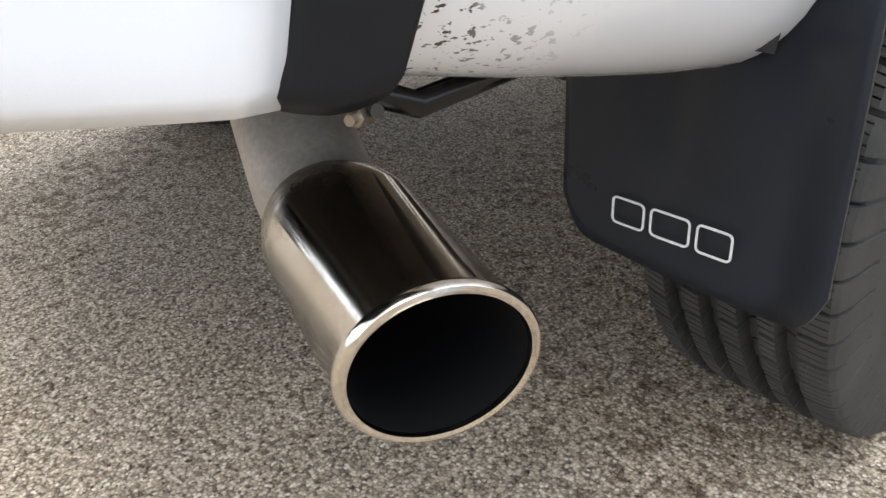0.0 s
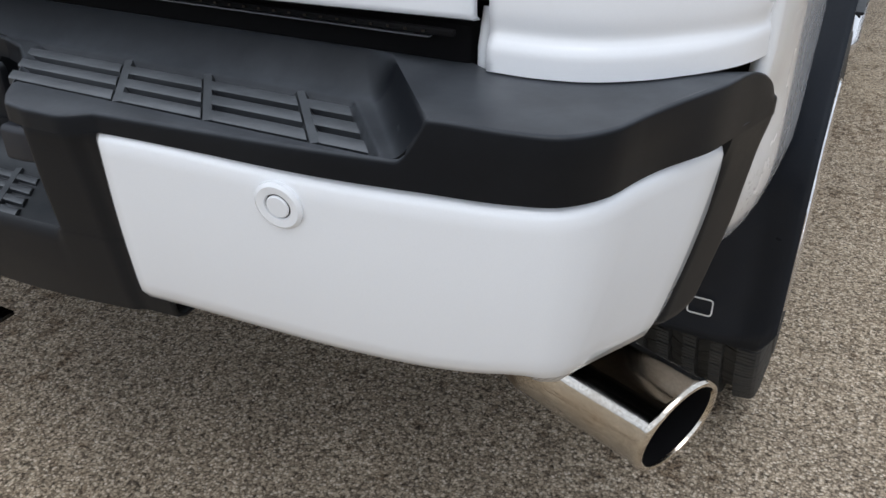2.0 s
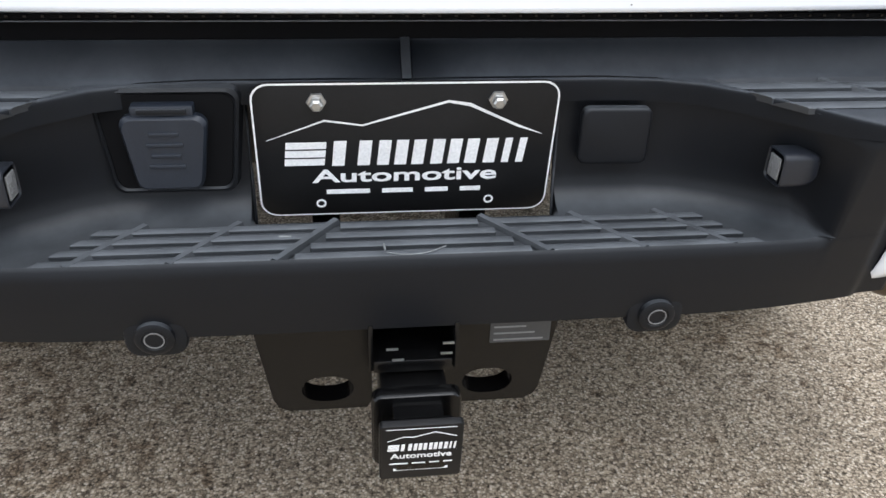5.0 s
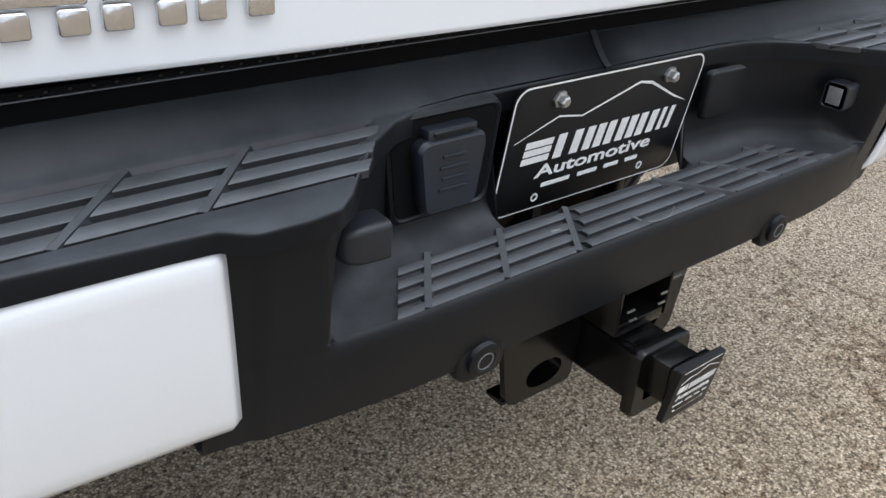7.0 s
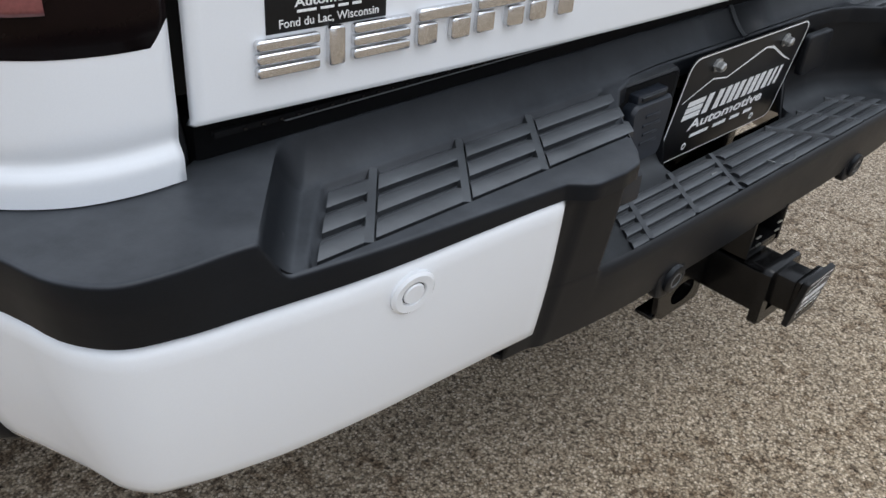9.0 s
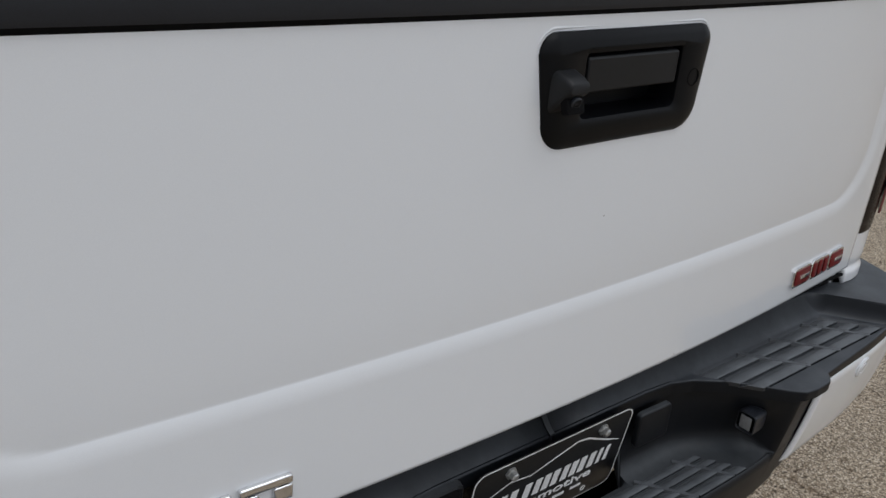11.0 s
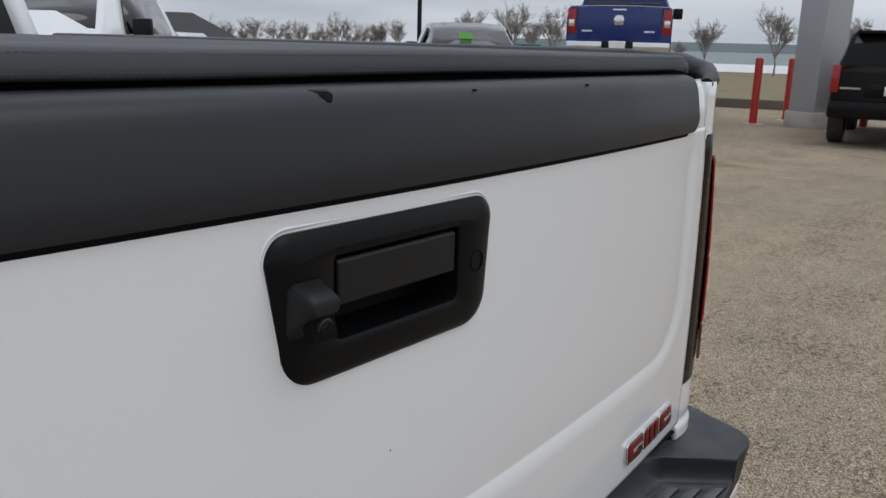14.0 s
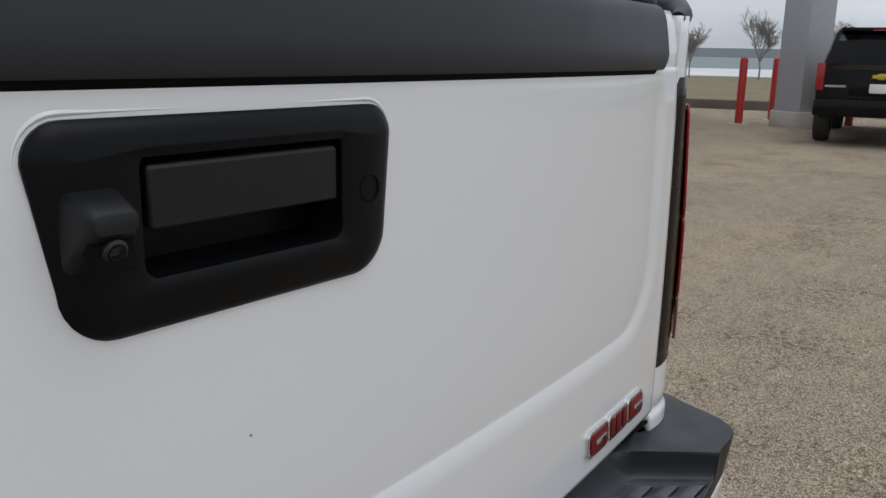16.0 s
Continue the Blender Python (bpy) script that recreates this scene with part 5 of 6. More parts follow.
part("label_print", strips(strokes("2132h2", [1, 0.4, 1.1, 1, 1.2, 1], -0.648, -0.575, 1.5292, 1.5362, heavy=0.2), 0.0006, ON_LABEL), GREY_INK, cover_top)
part("label_print", strips(letters([1.0] * 14, -0.645, -0.568, 1.5254, 1.5276, 1, gap=0.5), 0.0005, ON_LABEL), GREY_INK, cover_top)
part("label_seam", strips([[(x, 1.5236), (x + 0.003, 1.5236), (x + 0.003, 1.5241), (x, 1.5241)] for x in np.linspace(-0.658, -0.558, 22)], 0.0006, ON_LABEL), THREAD, cover_top)
part("label_seam", strips([[(-0.5555 - 0.007 * k / 6, 1.5245 + 0.0022 * k), (-0.5550 - 0.007 * k / 6, 1.5245 + 0.0022 * k), (-0.5556 - 0.007 * k / 6, 1.5258 + 0.0022 * k), (-0.5561 - 0.007 * k / 6, 1.5258 + 0.0022 * k)] for k in range(6)], 0.0006, ON_LABEL), THREAD, cover_top)
for side in SIDES:
    part("clamp_rail", box(side * 0.80, side * 0.835, -0.02, 2.24, 1.508, 1.524, 0.004), PLASTIC, cover_top)

# ---- cab and front ----
def cab_shell():
    """Cab from the bed forward: rear wall, roof and windscreen, as a ring of sections along y."""
    rows = []
    for y, zt, w, wt in ((2.34, 1.86, 0.985, 0.70), (2.38, 1.93, 0.985, 0.72), (2.6, 1.955, 0.985, 0.735), (3.4, 1.955, 0.985, 0.735), (3.9, 1.90, 0.985, 0.72), (4.55, 1.38, 0.985, 0.80), (5.2, 1.34, 0.97, 0.78), (5.75, 1.26, 0.95, 0.74), (5.85, 1.10, 0.93, 0.80), (5.87, 0.55, 0.92, 0.86)):
        belt = min(1.28, zt - 0.06)
        half = [(0.90, 0.50), (w - 0.02, 0.53), (w, 0.70), (w, belt - 0.05), (w - 0.03, belt), (wt + 0.05, zt - 0.08), (wt, zt - 0.03), (wt - 0.12, zt)]
        rows.append([Vector((x, y, z)) for x, z in half] + [Vector((-x, y, z)) for x, z in reversed(half)])
    bm = sheet(rows)
    bm.verts.ensure_lookup_table()
    n = len(rows[0])
    return bm


cab = part("cab", cab_shell(), WHITE, truck, "white crew cab", thick=0.01, sharp=40)
part("rear_wall", box(-0.96, 0.96, 2.335, 2.36, 0.70, 1.30, 0.005), WHITE, cab)
glass = bmesh.new()
glass.faces.new([glass.verts.new(p) for p in ((-0.905, 2.333, 1.30), (0.905, 2.333, 1.30), (0.735, 2.347, 1.83), (-0.735, 2.347, 1.83))])
part("rear_window", glass, GLASS_DARK, cab, "dark tinted rear window", thick=0.01)
for side in SIDES:
    b = bmesh.new()
    b.faces.new([b.verts.new(p) for p in ((side * 0.905, 2.330, 1.28), (side * 0.980, 2.330, 1.28), (side * 0.790, 2.344, 1.87), (side * 0.735, 2.344, 1.83))])
    part("rear_pillar", b, WHITE, cab, thick=0.01)
    for ya, yb in ((2.55, 3.25), (3.33, 4.0)):
        b = bmesh.new()
        b.faces.new([b.verts.new(p) for p in ((side * 0.972, ya, 1.31), (side * 0.972, yb + (0.3 if yb > 3.5 else 0), 1.31), (side * 0.796, yb, 1.84), (side * 0.796, ya + 0.03, 1.84))])
        part("side_window", b, GLASS_DARK, cab, thick=0.006)
    m = box(side * 1.0, side * 1.16, 4.0, 4.09, 1.28, 1.50, 0.02)
    part("door_mirror", m, PLASTIC, cab)
    part("headlamp", box(side * 0.62, side * 0.90, 5.80, 5.88, 0.92, 1.12, 0.02), CHROME, cab)
part("roof_rear_edge", box(-0.70, 0.70, 2.335, 2.40, 1.83, 1.87, 0.01), WHITE, cab)
part("windscreen", sheet([[Vector((-0.80, 4.52, 1.42)), Vector((0.80, 4.52, 1.42))], [Vector((-0.70, 3.93, 1.895)), Vector((0.70, 3.93, 1.895))]]), GLASS_DARK, cab, thick=0.006, offset=1)
part("front_bumper", box(-0.95, 0.95, 5.80, 5.98, 0.50, 0.75, 0.04), CHROME, truck)
part("grille", box(-0.55, 0.55, 5.84, 5.90, 0.80, 1.15, 0.02), PLASTIC, cab)


# ---- wheels ----
TYRE_SIDE = [(0.215, 0.020), (0.225, 0.006), (0.245, 0.001), (0.27, -0.002), (0.273, -0.0005), (0.30, -0.001), (0.303, 0.0015), (0.33, 0.003), (0.350, 0.006), (0.362, 0.007), (0.374, 0.009), (0.384, 0.012), (0.3895, 0.017), (0.393, 0.025)]


def tyre_mesh(radius=0.395, width=0.245, lugs=62):
    """Tyre about the x axis with four wide grooves, slanted cuts and fine sipes; it is centred on the origin."""
    hw = width / 2
    prof = [(r, x - hw) for r, x in TYRE_SIDE]
    for g in (-0.066, -0.023, 0.022, 0.064):
        prof += [(radius, g - 0.0118), (radius - 0.021, g - 0.0100), (radius - 0.021, g + 0.0100), (radius, g + 0.0118)]
    prof += [(r, -x) for r, x in reversed(prof[:len(TYRE_SIDE)])]
    cuts = [(0.0, 1.0), (0.14, 1.0), (0.15, 0.0)]
    for c in (0.28, 0.52, 0.76):
        cuts += [(c, 0.0), (c + 0.008, 0.6), (c + 0.042, 0.6), (c + 0.050, 0.0)]
    cuts.append((0.985, 0.0))
    bm = bmesh.new()
    rings = []
    for r, x in prof:
        ring = []
        crown = r > radius - 0.0045
        for lug in range(lugs):
            for c, depth in cuts:
                off = 0.42 if x > 0.064 else 0.2 if x > 0.022 else 0.5 if x > -0.023 else 0.0
                a = 2 * math.pi * (lug + c + off + x * 5.0) / lugs
                if crown:
                    rr = r - depth * 0.011
                elif radius - 0.050 < r < radius - 0.003:
                    rr = r - (0.013 if depth > 0.9 else 0.0) + (0.002 if c > 0.5 else 0.0)
                else:
                    rr = r
                ring.append(bm.verts.new((x, rr * math.cos(a), rr * math.sin(a))))
        rings.append(ring)
    n = len(rings[0])
    for a, b in zip(rings, rings[1:]):
        for k in range(n):
            bm.faces.new((a[k], a[(k + 1) % n], b[(k + 1) % n], b[k]))
    return bm


def plain_tyre(radius=0.395, width=0.245, n=96):
    prof = [(r, x - width / 2) for r, x in TYRE_SIDE]
    prof += [(r, -x) for r, x in reversed(prof)]
    return turned(prof, n, Matrix.Rotation(radians(90), 4, "Y"))


def rim_mesh(side):
    m = Matrix.Rotation(radians(90), 4, "Y")
    bm = turned([(0.215, -0.115), (0.222, -0.108), (0.212, -0.095), (0.200, -0.06), (0.195, 0.06), (0.205, 0.100), (0.214, 0.110), (0.222, 0.118), (0.217, 0.126), (0.206, 0.120), (0.200, 0.10)], 64, m)
    for k in range(6):
        sp = box(-0.028, 0.028, 0.045, 0.205, 0.070, 0.108, 0.010)
        for v in sp.verts:
            if v.co.y > 0.15:
                v.co.x *= 1.5
        bmesh.ops.transform(sp, verts=sp.verts, matrix=m @ Matrix.Rotation(radians(60 * k), 4, "Z"))
        bm = join(bm, sp)
    hubm = turned([(0.0001, 0.118), (0.045, 0.116), (0.062, 0.105), (0.066, 0.06)], 32, m)
    bm = join(bm, hubm)
    bm = join(bm, turned([(0.0001, 0.0), (0.19, 0.0), (0.19, 0.01), (0.0001, 0.01)], 32, m))
    if side < 0:
        mirror_x(bm)
    return bm


for side in SIDES:
    for y in (AXLE, 4.75):
        b = tyre_mesh() if y < 2 else plain_tyre()
        bmesh.ops.translate(b, verts=b.verts, vec=(side * 0.893, y, HUB))
        wheel = part("wheel", b, RUBBER, truck, "black all-season tyre on a chrome wheel", sharp=18)
        b = rim_mesh(side)
        bmesh.ops.translate(b, verts=b.verts, vec=(side * 0.893, y, HUB))
        part("rim", b, CHROME, wheel, "chrome six-spoke rim", sharp=35)
        part("wheel_well", sheet([[Vector((side * x, y + 0.50 * math.cos(a), HUB + 0.52 * math.sin(a))) for a in np.linspace(radians(20), radians(160), 40)] for x in (0.70, 0.95)]), UNDER, wheel)
for side in SIDES:
    bar = part("side_step", tube([(side * 0.90, 1.66, 0.455), (side * 0.955, 1.70, 0.452), (side * 0.985, 1.78, 0.450), (side * 0.985, 3.85, 0.450), (side * 0.955, 3.93, 0.452), (side * 0.90, 3.97, 0.455)], 0.038, 16), CHROME, truck, "chrome side step tube")
    part("tread_cap", box(side * 0.955, side * 1.015, 2.0, 3.6, 0.482, 0.492, 0.003), PLASTIC, bar)
part("rear_axle", tube([(-0.75, AXLE, HUB), (0.75, AXLE, HUB)], 0.06, 12), UNDER, truck)


# ---- mud flaps ----
def flap_mesh(side):
    rows = []
    for u in np.linspace(0, 1, 40):
        x = 0.725 + 0.297 * u
        e = min(u, 1 - u)
        low = float(np.interp(x, (0.725, 0.76, 0.836, 0.929, 0.97, 1.022), (0.350, 0.338, 0.331, 0.327, 0.327, 0.345))) + 0.034 * max(0, 1 - e / 0.10) ** 2
        top = 0.60 - 0.030 * step01(0.40, 0.52, u) + 0.31 * step01(0.70, 0.93, u)
        row = []
        for v in np.linspace(0, 1, 16):
            z = low + (top - low) * v
            y = 0.448 - 0.02 * step01(0.80, 1.0, u) + 0.10 * step01(0.60, 0.95, z) * step01(0.6, 1, u) + 0.012 * math.exp(-((u - 0.40) / 0.10) ** 2) * step01(0.40, 0.5, z)
            row.append(Vector((side * x, y, z)))
        rows.append(row)
    return sheet(rows)


def box_outline(x0, x1, z0, z1, w, m):
    o, i = rounded(x0, x1, z0, z1, 0.006, 3), rounded(x0 + w, x1 - w, z0 + w, z1 - w, 0.004, 3)
    return ring_loft([[m @ Vector((x, 0.0005, z)) for x, z in o], [m @ Vector((x, -0.0006, z)) for x, z in o], [m @ Vector((x, -0.0006, z)) for x, z in i], [m @ Vector((x, 0.0005, z)) for x, z in i]])


for side in SIDES:
    flap = part("mud_flap", flap_mesh(side), FLAP, truck, "black rubber mud flap with white outline print", thick=0.005, offset=1)
    for x0, x1 in ((0.794, 0.833), (0.839, 0.884), (0.890, 0.928)):
        xa, xb = (x0, x1) if side > 0 else (-x1, -x0)
        part("print_outline", box_outline(xa, xb, 0.372, 0.402, 0.0022, Matrix.Translation((0, 0.4418, 0))), WHITE_INK, flap)

# ---- exhaust ----
EX = Vector((0.9564, 0.0651, 0.468))


def heading(az, el):
    return Vector((math.cos(radians(el)) * math.cos(radians(az)), math.cos(radians(el)) * math.sin(radians(az)), math.sin(radians(el))))


CUT, AX = heading(-24.9, -10.1), heading(-18.4, -2.0)
TURN_CUT = CUT.to_track_quat("Z", "Y").to_matrix()
R = 0.0612


def tip_rings(profile, n=72):
    """Rings in the plane of the slanted mouth, slid back along the tip's own axis."""
    return [[EX + AX * s + TURN_CUT @ Vector((r * math.cos(2 * math.pi * k / n), r * math.sin(2 * math.pi * k / n), 0)) for k in range(n)] for r, s in profile]


def stained_steel():
    """Polished steel, dulled by a ragged film of soot towards the neck and tan heat stains."""
    m = worn("stained_stainless", (0.66, 0.63, 0.58), 0.07, (0.50, 0.38, 0.25), 0.35, metal=1.0, fine=300, big=14, relief=0)
    b = m.node_tree.nodes["Principled BSDF"]
    base, gloss = b.inputs["Base Color"].links[0].from_socket, b.inputs["Roughness"].links[0].from_socket
    co = m.node_tree.nodes.new("ShaderNodeTexCoord")
    dot = m.node_tree.nodes.new("ShaderNodeVectorMath")
    dot.operation = "DOT_PRODUCT"
    m.node_tree.links.new(co.outputs["Object"], dot.inputs[0])
    dot.inputs[1].default_value = AX
    rag = tex(m, "ShaderNodeTexNoise", 34, 6, 0.68)
    add = m.node_tree.nodes.new("ShaderNodeMath")
    add.operation = "MULTIPLY_ADD"
    m.node_tree.links.new(rag.outputs["Fac"], add.inputs[0])
    add.inputs[1].default_value = -0.11
    m.node_tree.links.new(dot.outputs["Value"], add.inputs[2])
    end = EX.dot(AX) - 0.055
    span = m.node_tree.nodes.new("ShaderNodeMapRange")
    span.inputs["From Min"].default_value, span.inputs["From Max"].default_value = end - 0.190, end - 0.145
    span.inputs["To Min"].default_value, span.inputs["To Max"].default_value = 1.0, 0.0
    m.node_tree.links.new(add.outputs[0], span.inputs["Value"])
    soot = span.outputs[0]
    plug(m, blend(m, soot, base, (0.20, 0.165, 0.125)), "Base Color")
    plug(m, blend(m, soot, gloss, grey(0.42)), "Roughness")
    return m


TIP = stained_steel()
pipe = part("exhaust_pipe", tube([EX - AX * 0.175, EX - AX * 0.21, EX - AX * 0.24 + Vector((-0.006, 0.0, 0.016)), EX - AX * 0.285 + Vector((-0.032, 0.01, 0.060)), Vector((0.60, 0.24, 0.60)), Vector((0.57, 0.50, 0.57)), Vector((0.56, 1.4, 0.57))], 0.049, 24), SOOT, truck, "dull sooty exhaust pipe")
part("exhaust_tip", ring_loft(tip_rings([(0.0485, -0.214), (0.052, -0.208), (0.0565, -0.196), (R - 0.001, -0.180), (R - 0.0005, -0.165), (R - 0.001, -0.012), (R + 0.0010, -0.0075), (R + 0.0012, -0.0035), (R - 0.0006, 0.0), (R - 0.0032, 0.0012), (R - 0.0058, 0.0), (R - 0.0068, -0.004)])), TIP, pipe, "polished stainless exhaust tip with soot at its neck")
part("tip_bore", ring_loft(tip_rings([(R - 0.0068, -0.0035), (R - 0.007, -0.03), (R - 0.009, -0.19)]), cap_last=True), INNER, pipe, "sooty black bore")
hanger = part("pipe_clamp", tube([(0.865, 0.105, 0.618), (0.880, 0.085, 0.612), (0.897, 0.072, 0.609), (0.912, 0.068, 0.611)], [0.004, 0.005, 0.005, 0.004], 10), UNDER, truck, "rusty exhaust clamp strap")
part("hanger_bolt", disc((0.905, 0.060, 0.608), (0.4, -0.9, 0.1), [(0.0055, -0.014), (0.0055, 0.003), (0.0035, 0.004), (0.0035, 0.009), (0.0001, 0.009)], 6), worn("rusty_bolt", (0.26, 0.22, 0.17), 0.35, (0.12, 0.08, 0.05), 0.5, metal=0.8, relief=0), hanger, "tarnished clamp bolt")
part("lower_rail", tube([(0.86, 0.10, 0.604), (0.87, 0.13, 0.590), (0.86, 0.25, 0.592), (0.83, 0.42, 0.600)], 0.009, 10), DARK, truck)


# ---- ground ----
def polar(az, d, z=0.0):
    return Vector((-0.4 + d * math.cos(radians(az)), -0.6 + d * math.sin(radians(az)), z))


def structure(name, bm, mat, label="", **more):
    ob = part(name, bm, mat, None, "", **more)
    return tagged(ob, label or name.replace("_", " "), "ground" if "ground" in name else name.split("_")[0], kind="structure")


LOT_AZ = 18.0
U, V = Vector((math.cos(radians(LOT_AZ)), math.sin(radians(LOT_AZ)), 0)), Vector((-math.sin(radians(LOT_AZ)), math.cos(radians(LOT_AZ)), 0))


def at(u, v, z):
    return U * u + V * v + Vector((0, 0, z))


def land():
    us = [-5000, -800, -200, -60, 26.5, 60, 100, 200, 270, 600, 1500, 5000]
    vs = [-5000, -1200, -400, -150, -70, 0, 70, 150, 400, 1200, 5000]
    zz = lambda u: -0.03 if u < 27 else -2.0
    return sheet([[at(u, v, zz(u)) for v in vs] for u in us])


structure("ground", land(), GRASS, "dormant brown grass field falling towards the lake")
lot = sheet([[at(u, v, 0.0) for v in (-70, -20, -4, 4, 20, 70)] for u in (-60, -20, -4, 4, 12, 24.6)])
structure("pavement", lot, ASPHALT, "worn asphalt lot with pale exposed stones and dark stains")
structure("retaining_wall", sheet([[at(24.6, v, -0.1), at(24.6, v, 0.24), at(24.62, v, 0.26), at(24.9, v, 0.26), at(24.95, v, -0.2)] for v in (-40, -10, 0, 10, 40)]), worn("dark_kerb", (0.13, 0.11, 0.09), 0.9, (0.20, 0.175, 0.15), 0.5, fine=20, big=1, relief=0.3), "low dark concrete kerb wall at the lot edge")
structure("shore", sheet([[at(u, v, -1.94) for v in (-900, 0, 900)] for u in (158, 268)]), SHORE, "pale frozen shore strip")
structure("water", sheet([[at(u, v, -1.90) for v in (-4900, 0, 4900)] for u in (262, 900, 4900)]), LAKE, "flat grey lake under an overcast sky")
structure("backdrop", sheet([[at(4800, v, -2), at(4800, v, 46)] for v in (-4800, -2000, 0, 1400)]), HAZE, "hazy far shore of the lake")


# ---- canopy column and bollards ----
c = polar(15.1, 19.9)
col = thing("canopy_column", "square light grey metal-clad column on a round concrete base", "column", at=(c.x, c.y, 0), turn=-28)
part("base", turned([(0.0001, 0.0), (0.58, 0.0), (0.58, 0.30), (0.56, 0.33), (0.0001, 0.33)], 48), CONCRETE, col, "round concrete base")
part("shaft", box(-0.36, 0.36, -0.36, 0.36, 0.33, 7.0, 0.01), COLUMN, col, "light grey square cladding")
boll = thing("bollard", "red plastic-sleeved steel bollard set in the asphalt", "bollard", "bollards round the column", at=polar(18.6, 19.8))
part("foot", turned([(0.0001, 0.0), (0.22, 0.0), (0.21, 0.012), (0.0001, 0.014)], 24), CONCRETE, boll)
part("sleeve", turned([(0.085, 0.0), (0.085, 1.38), (0.075, 1.42), (0.045, 1.44), (0.0001, 1.445)], 24), RED, boll)
for az, d in ((16.65, 21.4), (13.7, 18.9), (12.2, 20.6)):
    copy_thing(boll, Matrix.Translation(polar(az, d)))


# ---- parked vehicles ----
def shell(sections):
    """A body from sections along y: (y, low, belt, top, half width, half roof)."""
    rows = []
    for y, low, belt, top, w, wt in sections:
        half = [(w * 0.9, low), (w - 0.02, low + 0.04), (w, low + 0.16), (w, belt - 0.12), (w - 0.03, belt), (wt + 0.03, top - 0.05), (wt - 0.03, top), (wt * 0.4, top + 0.02)]
        rows.append([Vector((x, y, z)) for x, z in half] + [Vector((-x, y, z)) for x, z in reversed(half)])
    bm = sheet(rows)
    for r in (rows[0], rows[-1]):
        bm.faces.new([bm.verts.new(p) for p in r])
    bmesh.ops.remove_doubles(bm, verts=bm.verts, dist=1e-5)
    return bm


def road_wheels(car, half, ys, r=0.40):
    for s in SIDES:
        for y in ys:
            m = Matrix.Translation((s * (half - 0.12), y, r)) @ Matrix.Rotation(radians(90), 4, "Y")
            wl_ = part("wheel", turned([(r * 0.55, -0.12), (r - 0.03, -0.13), (r, -0.09), (r, 0.09), (r - 0.03, 0.13), (r * 0.55, 0.12)], 32, m), RUBBER, car)
            part("rim", turned([(0.0001, 0.10 * s), (r * 0.2, 0.10 * s), (r * 0.5, 0.06 * s), (r * 0.58, 0.115 * s)], 24, m), CHROME, wl_)


def pane(points, mat, car, name, thick=0.012, label=""):
    b = bmesh.new()
    b.faces.new([b.verts.new(p) for p in points])
    return part(name, b, mat, car, label, thick=thick, offset=0)


